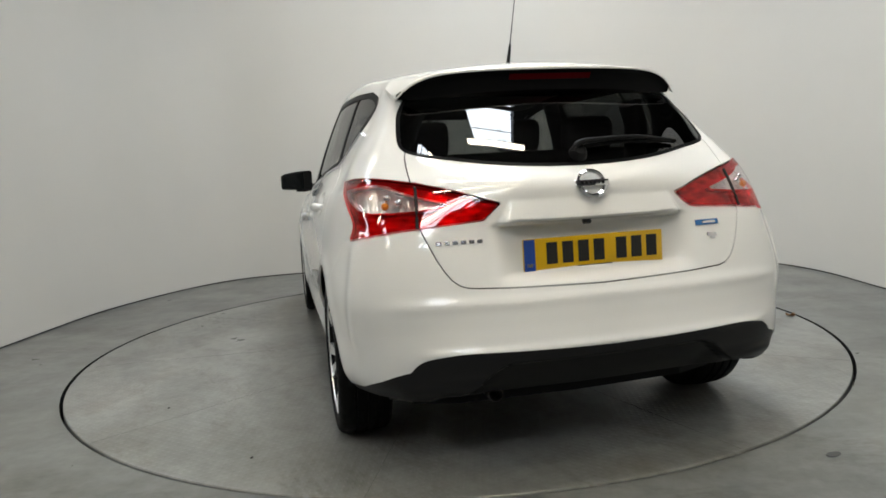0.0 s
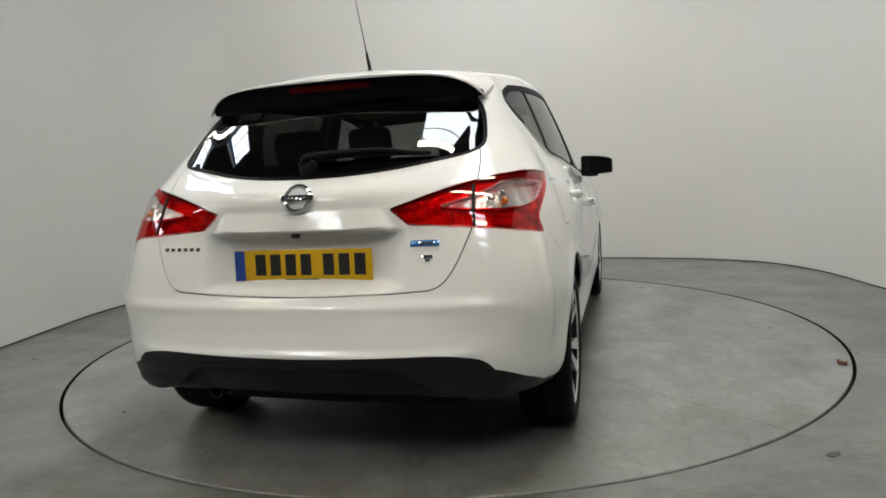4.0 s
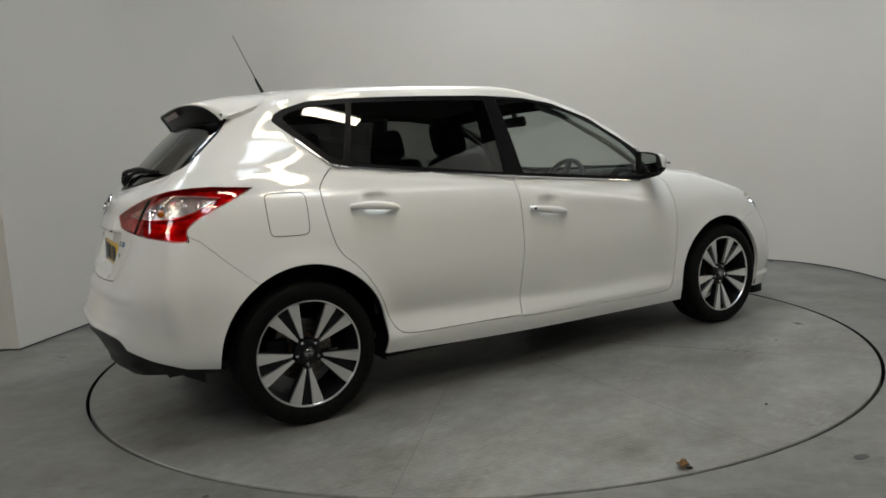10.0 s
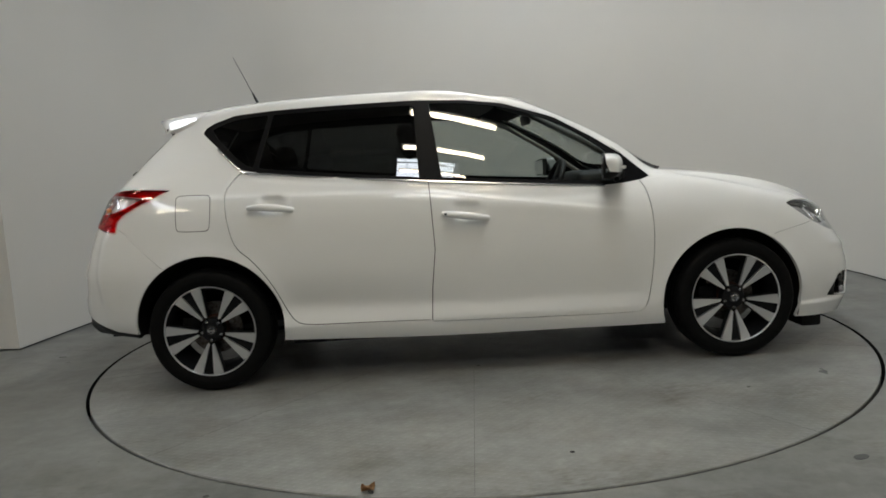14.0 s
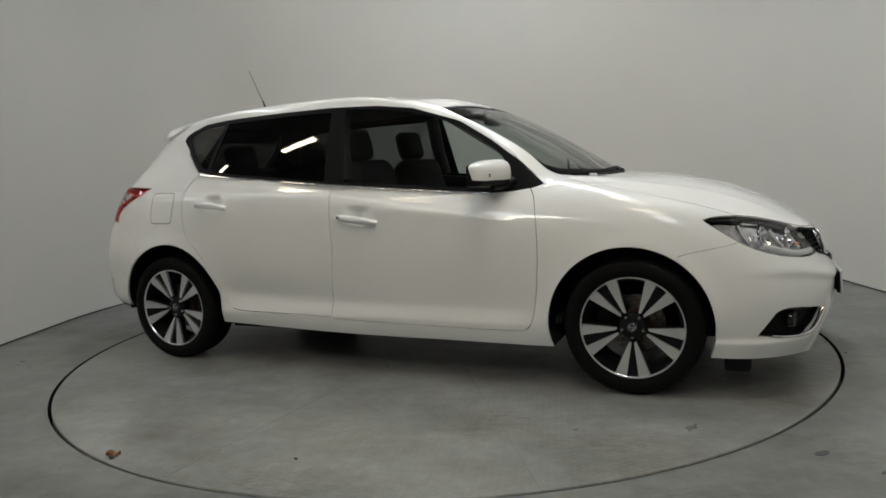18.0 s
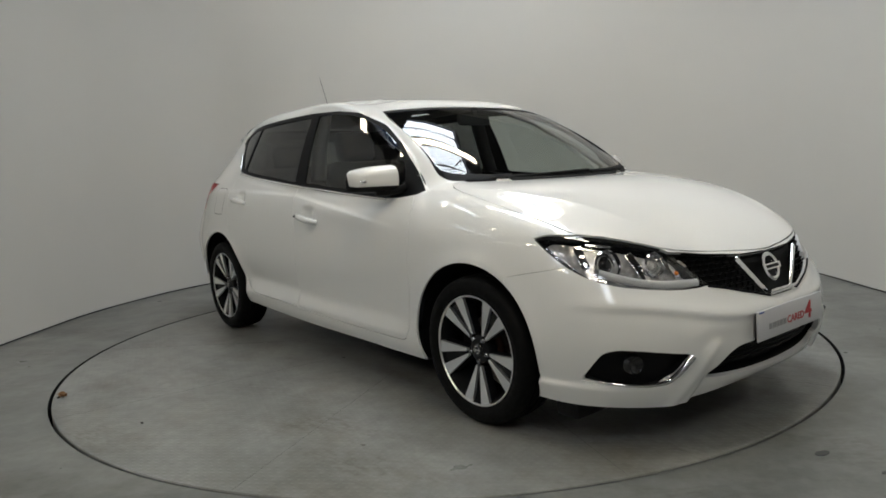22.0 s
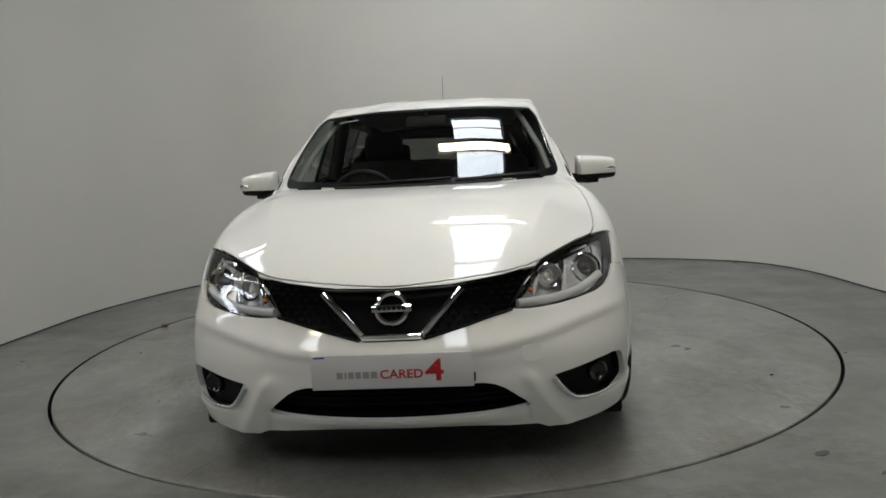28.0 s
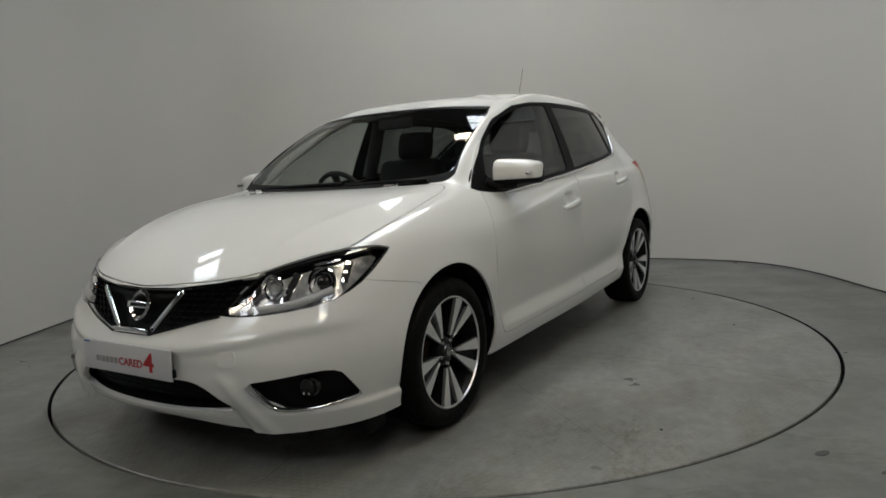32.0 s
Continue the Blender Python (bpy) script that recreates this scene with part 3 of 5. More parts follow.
class Shell:
    """The skin as triangles with a panel name each, which can be cut along lines."""

    def __init__(self):
        self.v, self.n = SKIN.reshape(-1, 3).copy(), NORM.reshape(-1, 3).copy()
        self.uv = np.stack(np.meshgrid(GU, GV), -1).reshape(-1, 2)
        self.f = np.concatenate([quad[:, [0, 1, 2]], quad[:, [0, 2, 3]]])
        self.names = ["shell"]
        self.tag = np.zeros(len(self.f), int)

    def cut(self, dist):
        s = dist(self).copy()
        s[abs(s) < 1e-6] = 1e-6
        neg = s[self.f] < 0
        k = neg.sum(1)
        mixed = (k == 1) | (k == 2)
        F, T = self.f[mixed], self.tag[mixed]
        if not len(F):
            return s
        lone = np.where(k[mixed] == 1, neg[mixed].argmax(1), (~neg[mixed]).argmax(1))
        r = np.arange(len(F))
        a, b, c = F[r, lone], F[r, (lone + 1) % 3], F[r, (lone + 2) % 3]
        ends = np.sort(np.concatenate([np.stack([a, b], 1), np.stack([a, c], 1)]), 1)
        uniq, inv = np.unique(ends, axis=0, return_inverse=True)
        inv = inv.reshape(-1)
        w = (s[uniq[:, 0]] / (s[uniq[:, 0]] - s[uniq[:, 1]]))[:, None]
        lerp = lambda A: A[uniq[:, 0]] * (1 - w) + A[uniq[:, 1]] * w
        base = len(self.v)
        self.v, self.uv = np.concatenate([self.v, lerp(self.v)]), np.concatenate([self.uv, lerp(self.uv)])
        nn = lerp(self.n)
        self.n = np.concatenate([self.n, nn / np.maximum(np.linalg.norm(nn, axis=1, keepdims=True), 1e-9)])
        ab, ac = base + inv[:len(F)], base + inv[len(F):]
        self.f = np.concatenate([self.f[~mixed], np.stack([a, ab, ac], 1), np.stack([ab, b, c], 1), np.stack([ab, c, ac], 1)])
        self.tag = np.concatenate([self.tag[~mixed], T, T, T])
        return np.concatenate([s, np.zeros(len(uniq))])

    def mark(self, name, dist, only=None):
        """Names the part of the skin where dist is below zero, cutting it out sharply."""
        s = self.cut(dist)
        inside = s[self.f].sum(1) < 0
        if name not in self.names:
            self.names.append(name)
        if only is not None:
            inside &= np.isin(self.tag, [self.names.index(o) for o in only if o in self.names])
        self.tag[inside] = self.names.index(name)

    def panel(self, name, dist, gap=0.0028, only=None):
        """A panel with a seam round it."""
        self.mark("seam", lambda sh: dist(sh) - gap, only)
        self.mark(name, lambda sh: dist(sh) + gap, None if only is None else list(only) + ["seam"])

    def take(self, *names):
        pick = np.isin(self.tag, [self.names.index(n) for n in names if n in self.names])
        F = self.f[pick]
        used, inv = np.unique(F, return_inverse=True)
        return self.v[used], self.n[used], inv.reshape(-1, 3)


def inside_poly(P, poly):
    """Signed distance of 2D points to a closed polygon, negative inside."""
    A = np.asarray(poly, float)
    B = np.roll(A, -1, 0)
    best = np.full(len(P), 1e9)
    odd = np.zeros(len(P), bool)
    for a, b in zip(A, B):
        d = b - a
        t = np.clip(((P - a) @ d) / max(d @ d, 1e-12), 0, 1)
        q = P - a - t[:, None] * d
        best = np.minimum(best, (q * q).sum(1))
        if a[1] != b[1]:
            cross = ((a[1] > P[:, 1]) != (b[1] > P[:, 1])) & (P[:, 0] < (b[0] - a[0]) * (P[:, 1] - a[1]) / (b[1] - a[1]) + a[0])
            odd ^= cross
    return np.sqrt(best) * np.where(odd, -1, 1)


def rounded(poly, times=2, keep=()):
    """Cuts the corners of a polygon, but for those kept sharp."""
    pts = [(np.array(p, float), i in keep) for i, p in enumerate(poly)]
    for _ in range(times):
        out = []
        n = len(pts)
        for i, (p, k) in enumerate(pts):
            if k:
                out.append((p, True))
            else:
                a, b = pts[i - 1][0], pts[(i + 1) % n][0]
                out += [(p * 0.75 + a * 0.25, False), (p * 0.75 + b * 0.25, False)]
        pts = out
    return [p for p, _ in pts]


VIEWS = {"side": lambda v: v[:, [0, 2]], "face": lambda v: v[:, [1, 2]], "top": lambda v: v[:, [0, 1]],
         "front45": lambda v: np.stack([(v[:, 1] - v[:, 0]) * 0.7071, v[:, 2]], 1), "rear45": lambda v: np.stack([(v[:, 1] + v[:, 0]) * 0.7071, v[:, 2]], 1)}


def region(view, poly, where=lambda v: np.ones(len(v), bool)):
    def dist(sh):
        s = np.full(len(sh.v), 0.5)
        w = where(sh.v)
        s[w] = inside_poly(VIEWS[view](sh.v[w]), poly)
        return s
    return dist


def uv_region(poly, scale=0.2):
    return lambda sh: inside_poly(sh.uv, poly) * scale


def offset(dist, d):
    return lambda sh: dist(sh) - d


def both(f, g):
    return lambda sh: np.maximum(f(sh), g(sh))


nose_side, tail_side = (lambda v: v[:, 0] > 1.5), (lambda v: v[:, 0] < -1.3)
DLO = [(.945, .966), (.90, .950), (.80, .937), (.697, .932), (.297, .963), (-.16, 1.003), (-.562, 1.04), (-.853, 1.068), (-1.062, 1.094), (-1.150, 1.112), (-1.347, 1.298), (-1.362, 1.315), (-1.345, 1.342), (-1.304, 1.366), (-1.192, 1.400), (-1.015, 1.411),
       (-.861, 1.416), (-.559, 1.421), (-.261, 1.424), (.005, 1.414), (.212, 1.387), (.476, 1.302), (.671, 1.186), (.835, 1.068)]
REAR_POLY = rounded([(-.2, 1.048), (0, 1.048), (.15, 1.051), (.305, 1.064), (.42, 1.083), (.56, 1.108), (.605, 1.13), (.614, 1.16), (.604, 1.22), (.588, 1.275), (.562, 1.315), (.53, 1.36), (.50, 1.41), (-.2, 1.41)], 1)
ON_SIDE = lambda v: (abs(v[:, 1]) > .5) & (v[:, 2] > .85) & (v[:, 0] > -1.48) & (v[:, 0] < 1.02)


def settle(axis, w, a, b, powers):
    """Where w is 1, gives one coordinate of the skin the even sweep of a glass pane."""
    P = SKIN.reshape(-1, 3)
    A = np.stack([P[:, a] ** i * P[:, b] ** j for i, j in powers], 1)
    pick = w > 0.5
    co = np.linalg.lstsq(A[pick], P[pick, axis], rcond=None)[0]
    P[:, axis] = P[:, axis] * (1 - w) + np.where(w > 0, A @ co, 0) * w


FLAT = SKIN.reshape(-1, 3)
UU, VV = (g.reshape(-1) for g in np.meshgrid(GU, GV))
CUBIC = [(0, 0), (1, 0), (2, 0), (3, 0), (4, 0), (0, 1), (1, 1), (2, 1), (3, 1), (0, 2)]
settle(1, np.where(ON_SIDE(FLAT), step(0.05, 0.0, inside_poly(FLAT[:, [0, 2]], DLO)) * step(0.78, 0.60, FLAT[:, 0]) * step(-1.36, -1.24, FLAT[:, 0]), 0), 0, 2, CUBIC)
settle(2, step(9.6, 10.15, VV) * step(12.15, 11.80, VV) * step(3.7, 3.4, UU), 1, 0, [(0, 0), (0, 1), (0, 2), (0, 3), (2, 0), (2, 1), (4, 0), (4, 1), (6, 0)])
settle(0, np.where(FLAT[:, 0] < -1.40, step(0.03, 0.0, inside_poly(FLAT[:, [1, 2]], REAR_POLY)) * step(0.60, 0.53, FLAT[:, 1]), 0), 1, 2, [(0, 0), (0, 1), (0, 2), (2, 0), (2, 1), (4, 0), (4, 1), (8, 0), (8, 1)])
NORM = normals(SKIN)
sh = Shell()

FRONT_BUMPER = region("side", [(1.55, .635), (1.60, .647), (1.75, .675), (1.85, .70), (2.0, .74), (2.6, .80), (2.6, 0), (1.55, 0)], nose_side)
REAR_BUMPER = region("side", [(-1.53, .635), (-1.558, .651), (-1.655, .738), (-1.746, .831), (-1.82, .87), (-2.6, .87), (-2.6, 0), (-1.53, 0)], tail_side)
BONNET = region("top", rounded([(2.134, -.5), (2.134, 0), (2.116, .2), (2.076, .36), (2.012, .48), (1.917, .578), (1.817, .675), (1.755, .722), (1.6, .738), (1.45, .744), (1.3, .742), (1.15, .728), (1.06, .70), (1.035, .66), (1.10, .47), (1.135, .25), (1.145, 0), (1.145, -.5)], 1),
                lambda v: (v[:, 0] > 0.9) & (v[:, 2] > 0.62))
TAILGATE = region("face", rounded([(-.2, .655), (0, .655), (.446, .668), (.505, .685), (.549, .745), (.585, .83), (.60, .87), (.603, 1.0), (.605, 1.06), (.60, 1.12), (.56, 1.2), (-.2, 1.2)], 1), lambda v: v[:, 0] < -1.62)
REAR_DOOR = region("side", rounded([(-1.12, 1.13), (-1.22, 1.03), (-1.232, .98), (-1.22, .86), (-1.19, .73), (-1.10, .66), (-1.01, .53), (-.96, .40), (-.92, .335), (-.87, .312), (-.54, .308), (-.222, .300), (-.218, .36), (-.211, .47), (-.188, .66), (-.196, .87), (-.206, 1.10)], 2, (11, 12, 13, 14, 15, 16)), lambda v: (abs(v[:, 1]) > .6) & (v[:, 2] < 1.2))
FRONT_DOOR = region("side", rounded([(-.206, 1.10), (-.196, .87), (-.188, .66), (-.211, .47), (-.218, .36), (-.222, .292), (.0, .285), (.82, .268), (.88, .285), (.91, .39), (.93, .59), (.93, .74), (.912, .89), (.893, .935), (.86, .985)], 2, (0, 1, 2, 3, 4, 5, 14)), lambda v: (abs(v[:, 1]) > .6) & (v[:, 2] < 1.05))
OPENING = region("side", DLO, ON_SIDE)

sh.panel("front_bumper", FRONT_BUMPER, 0.0008)
sh.panel("rear_bumper", REAR_BUMPER, 0.0008)
sh.panel("bonnet", BONNET, 0.0022)
sh.panel("rear_door", REAR_DOOR, 0.0021)
sh.panel("front_door", FRONT_DOOR, 0.0021)
sh.panel("tailgate", TAILGATE, 0.0022)
# seam along the sill
sh.mark("seam", region("side", [(.835, .10), (.840, .10), (.840, .272), (.835, .272)], lambda v: abs(v[:, 1]) > .6), ["shell"])
# roof ditch and roof panel
sh.mark("seam", both(lambda s: abs(s.uv[:, 1] - 12.55) * 0.12 - 0.002, lambda s: np.maximum(s.v[:, 0] - 0.1, -1.42 - s.v[:, 0])), ["shell"])
sh.mark("roof", lambda s: (12.55 - s.uv[:, 1]) * 0.12, ["shell"])
# glass and its trim
sh.mark("window_trim", OPENING)
QUARTER = rounded([(-1.318, 1.318), (-1.138, 1.138), (-1.088, 1.121), (-1.010, 1.388), (-1.18, 1.378), (-1.295, 1.343)], 1, (2, 3))
RD_GLASS = rounded([(-1.062, 1.117), (-.85, 1.088), (-.56, 1.06), (-.248, 1.026), (-.256, 1.398), (-.56, 1.398), (-.985, 1.389)], 1, (0, 3, 4, 6))
FD_GLASS = rounded([(-.132, 1.019), (-.176, 1.404), (.0, 1.398), (.205, 1.371), (.462, 1.288), (.655, 1.175), (.75, 1.085), (.795, .98), (.78, .955), (.697, .953), (.297, .984)], 1, (0, 1, 7))
sh.mark("quarter_window", region("side", QUARTER, ON_SIDE), ["window_trim"])
sh.mark("rear_door_window", region("side", RD_GLASS, ON_SIDE), ["window_trim"])
sh.mark("front_door_window", region("side", FD_GLASS, ON_SIDE), ["window_trim"])
SCREEN = [(-1, 9.15), (3.2, 9.2), (3.75, 9.9), (3.78, 10.2), (3.68, 10.66), (3.68, 11.1), (3.58, 11.6), (3.42, 11.84), (2, 11.88), (-1, 11.90)]
sh.mark("screen_trim", uv_region(SCREEN))
sh.mark("windscreen", uv_region([(-1, 10.0), (3.0, 10.02), (3.52, 10.12), (3.57, 10.32), (3.50, 10.66), (3.50, 11.1), (3.42, 11.55), (3.26, 11.76), (2, 11.80), (-1, 11.82)]))
sh.mark("scuttle", both(uv_region([(-1, 7.8), (3.9, 7.8), (3.9, 9.2), (-1, 9.2)]), lambda s: np.maximum(0.97 - s.v[:, 0], np.maximum(np.maximum(s.v[:, 2] - 1.03, .965 - s.v[:, 2]), s.v[:, 1] - 0.60))), ["shell", "seam"])
REAR_GLASS = region("face", REAR_POLY, lambda v: v[:, 0] < -1.40)
sh.mark("rear_frit", REAR_GLASS)
sh.mark("rear_window", offset(REAR_GLASS, -0.013))
# lamps, grilles
HEAD = [(-.600, .783), (-.655, .797), (-.807, .790), (-.947, .762), (-1.072, .724), (-1.140, .665), (-1.226, .596), (-1.16, .588), (-1.042, .594), (-.852, .622), (-.742, .664), (-.660, .724)]
sh.panel("headlamp", region("front45", rounded(HEAD, 1, (0, 4, 6)), nose_side), 0.0025)
GRILLE = region("face", [(-.2, .678), (0, .678), (.19, .683), (.36, .700), (.44, .713), (.487, .717), (.445, .67), (.392, .594), (.25, .560), (.10, .522), (.085, .519), (-.2, .519)], nose_side)
sh.panel("grille", GRILLE, 0.002, ["front_bumper", "seam", "shell", "bonnet"])
sh.mark("lower_grille", region("face", rounded([(-.2, .376), (0, .376), (.28, .372), (.345, .357), (.405, .31), (.455, .264), (.40, .254), (.26, .247), (0, .240), (-.2, .240)], 1), nose_side))
FOG = rounded([(-.745, .282), (-.80, .362), (-.826, .392), (-.90, .402), (-1.146, .366), (-1.065, .272), (-.9, .262)], 1, (0, 4))
sh.mark("fog_recess", region("front45", FOG, nose_side))
sh.mark("lower_bumper", region("face", rounded([(-.2, .462), (0, .462), (.35, .470), (.50, .473), (.585, .464), (.645, .447), (.682, .40), (.698, .34), (.714, .27), (.716, .0), (-.2, .0)], 1), lambda v: v[:, 0] < -1.75))
sh.mark("lower_bumper", region("side", [(-2.3, .445), (-2.06, .425), (-1.96, .372), (-1.84, .326), (-1.66, .303), (-1.66, .0), (-2.3, .0)], lambda v: (v[:, 0] < -1.6) & (v[:, 1] > .55)), ["rear_bumper", "shell", "seam"])
TAIL = [(-1.170, .938), (-1.024, .989), (-.858, 1.030), (-.675, 1.046), (-.512, 1.031), (-.56, .99), (-.619, .952), (-.690, .900), (-.703, .87), (-.687, .831), (-.80, .848), (-.921, .866), (-1.125, .884)]
sh.panel("tail_lamp", region("rear45", rounded(TAIL, 1, (0, 4, 9, 12)), tail_side), 0.002)
IN_GATE = lambda s: np.where(s.v[:, 0] < -1.6, s.v[:, 1] - 0.598 + 0.10 * (s.v[:, 2] - 0.95), 0.5)
sh.mark("gate_lamp", IN_GATE, ["tail_lamp"])
sh.mark("clear_lens", region("rear45", rounded([(-1.045, .938), (-.88, .985), (-.80, 1.018), (-.70, 1.012), (-.600, .998), (-.66, .955), (-.745, .924), (-.90, .922)], 1, (0, 4)), tail_side), ["tail_lamp", "gate_lamp"])
FLAP = region("side", rounded([(-1.475, .960), (-1.472, .997), (-1.440, 1.0), (-1.335, .998), (-1.302, .993), (-1.300, .96), (-1.304, .86), (-1.310, .822), (-1.345, .820), (-1.440, .822), (-1.470, .826), (-1.474, .86)], 2), lambda v: abs(v[:, 1]) > .5)
# wheel arches
for wx, wz, wr in ((1.335, .312, .366), (-1.345, .325, .372)):
    sh.mark("opening", lambda s: np.where((s.v[:, 2] < .8) & (s.v[:, 1] > .55), np.hypot(s.v[:, 0] - wx, s.v[:, 2] - wz) - wr, 0.5))


def panel_mesh(name, mat, parent, tags, side=0, rim=0.010, sink=0.0, label="", shell=None):
    """A panel of the skin as an object: side 1 left, -1 right, 0 both halves in one."""
    V, N, F = (shell or sh).take(*tags)
    V = V - N * sink
    vs, ns, fs = [], [], []
    halves = {1: (1,), -1: (-1,), 0: (1, -1)}[side]
    count = 0
    for hnd in halves:
        fl = np.array([1, hnd, 1])
        V2, N2, F2 = V * fl, N * fl, (F if hnd == 1 else F[:, ::-1])
        vs.append(V2), ns.append(N2), fs.append(F2 + count)
        count += len(V2)
    V, N, F = np.concatenate(vs), np.concatenate(ns), np.concatenate(fs)
    if side == 0:           # weld the halves along the middle
        mid = np.flatnonzero(abs(V[:, 1]) < 1e-5)
        half = len(V) // 2
        F = np.where(np.isin(F, mid) & (F >= half), F - half, F)
    # make the winding follow the normals
    fn = np.cross(V[F[:, 1]] - V[F[:, 0]], V[F[:, 2]] - V[F[:, 0]])
    bad = (fn * N[F].sum(1)).sum(1) < 0
    F[bad] = F[bad][:, ::-1]
    faces = [tuple(f) for f in F]
    if rim:
        E = np.concatenate([F[:, [0, 1]], F[:, [1, 2]], F[:, [2, 0]]])
        key = np.sort(E, 1)
        uq, inv, cnt = np.unique(key, axis=0, return_inverse=True, return_counts=True)
        edge = E[cnt[inv.reshape(-1)] == 1]
        edge = edge[~((abs(V[edge[:, 0], 1]) < 1e-4) & (abs(V[edge[:, 1], 1]) < 1e-4))]
        rimv = np.unique(edge)
        # the rim has vertices of its own, so that its shading stays off the face
        top, low = {}, {}
        extra, en = [], []
        base = len(V)
        for i in rimv:
            top[i], low[i] = base + len(extra), base + len(extra) + 1
            extra += [V[i], V[i] - N[i] * rim]
            en += [N[i], N[i]]
        for a, b in edge:
            faces.append((b, a, low[a], low[b]))
        V, N = np.concatenate([V, extra]), np.concatenate([N, en])
        return _with_normals(name, V, N, faces, len(F), mat, parent, label)
    return _with_normals(name, V, N, faces, len(F), mat, parent, label)


def _with_normals(name, V, N, faces, nface, mat, parent, label):
    me = bpy.data.meshes.new(name)
    me.from_pydata(V.tolist(), [], [tuple(map(int, f)) for f in faces])
    me.materials.append(mat)
    smooth = np.ones(len(faces), bool)
    smooth[nface:] = False
    me.polygons.foreach_set("use_smooth", smooth)
    loops = np.zeros(len(me.loops), int)
    me.loops.foreach_get("vertex_index", loops)
    ln = N[loops].copy()
    k = 3 * nface
    if len(ln) > k:
        ln[k:] = 0          # zero keeps the rim's own normal
    me.normals_split_custom_set(ln.tolist())
    ob = new(name, me)
    if parent:
        ob.parent = parent
    if label:
        ob["label"] = label
    return ob


def on_skin(view, a, b, side=1, lift=0.0):
    """The place and normal on the skin nearest to the given (a, b) in a view, on one side."""
    V, N = SKIN.reshape(-1, 3), NORM.reshape(-1, 3)
    ok = {"side": N[:, 1] > 0.4, "front": (V[:, 0] > 1.5) & (N[:, 0] > 0.2), "rear": (V[:, 0] < -1.3) & (N[:, 0] < -0.2), "top": (N[:, 2] > 0.5)}[view]
    P = {"side": V[:, [0, 2]], "front": V[:, [1, 2]], "rear": V[:, [1, 2]], "top": V[:, [0, 1]]}[view]
    d = ((P - np.array([a, b])) ** 2).sum(1) + np.where(ok, 0, 9)
    near = np.argsort(d)[:14]
    w = np.exp(-d[near] / (2 * d[near][6] + 1e-9))
    A = np.concatenate([np.ones((14, 1)), P[near] - np.array([a, b])], 1) * w[:, None]
    p = np.linalg.lstsq(A, V[near] * w[:, None], rcond=None)[0][0]
    n = (N[near] * w[:, None]).sum(0)
    n /= np.linalg.norm(n)
    p = p + n * lift
    return Vector((p[0], p[1] * side, p[2])), Vector((n[0], n[1] * side, n[2]))

# ---- the car ----
car = new("car")
tagged(car, "pearl white five-door hatchback with privacy glass parked on the turntable", "car")

panel_mesh("body_shell", PAINT, car, ["shell"], label="white painted wings, pillars and sills")
panel_mesh("inner_shell", GAP, car, ["shell", "seam", "bonnet", "front_bumper", "rear_bumper", "tailgate", "front_door", "rear_door", "lower_bumper"], rim=0, sink=0.016, label="dark inner panel behind the seams")
panel_mesh("roof", PAINT, car, ["roof"])
panel_mesh("headlining", LINER, car, ["roof"], rim=0, sink=0.03, label="pale grey cloth headlining")
panel_mesh("bonnet", PAINT, car, ["bonnet"])
front_bumper = panel_mesh("front_bumper", PAINT, car, ["front_bumper"], rim=0.02)
rear_bumper = panel_mesh("rear_bumper", PAINT, car, ["rear_bumper"], rim=0.010)
panel_mesh("lower_bumper", GRAINED, rear_bumper, ["lower_bumper"], rim=0.02, sink=0.004, label="black plastic lower rear bumper")
tailgate = panel_mesh("tailgate", PAINT, car, ["tailgate"])
panel_mesh("rear_window_border", TRIM, tailgate, ["rear_frit"], rim=0.004, sink=0.002, label="black border of the rear window")
panel_mesh("rear_window", W_BACK, tailgate, ["rear_window"], rim=0, sink=0.003, label="dark privacy glass rear window")
panel_mesh("windscreen", W_SCREEN, car, ["windscreen"], rim=0, sink=0.003, label="clear laminated windscreen")
panel_mesh("windscreen_trim", TRIM, car, ["screen_trim"], rim=0.004, sink=0.002, label="black border of the windscreen")
for half in (1, -1):
    panel_mesh("scuttle", BLACK, car, ["scuttle"], half, rim=0.01, sink=0.006, label="black plastic scuttle under the windscreen")

# the fuel flap is on the right only: a second shell with the flap cut out
sh2 = Shell()
sh2.panel("fuel_flap", FLAP, 0.0016)


def door_handle(door, x0, z0, x1, z1, side):
    a, na = on_skin("side", x0, z0, side)
    b, nb = on_skin("side", x1, z1, side)
    n = (na + nb).normalized()
    pts = [a.lerp(b, k / 16) + n * (0.000 + 0.029 * (1 - abs(k / 8 - 1) ** 3)) for k in range(17)]
    bm = bmesh.new()
    tube(bm, pts, 0.013, 14)
    for v in bm.verts:
        f = (v.co.x - x0) / (x1 - x0)
        zc = z0 + (z1 - z0) * f
        v.co.z = zc + (v.co.z - zc) * (1.45 - 0.5 * abs(2 * f - 1) ** 2)
    return part("handle", bm, PAINT, door, "white grip-type door handle")


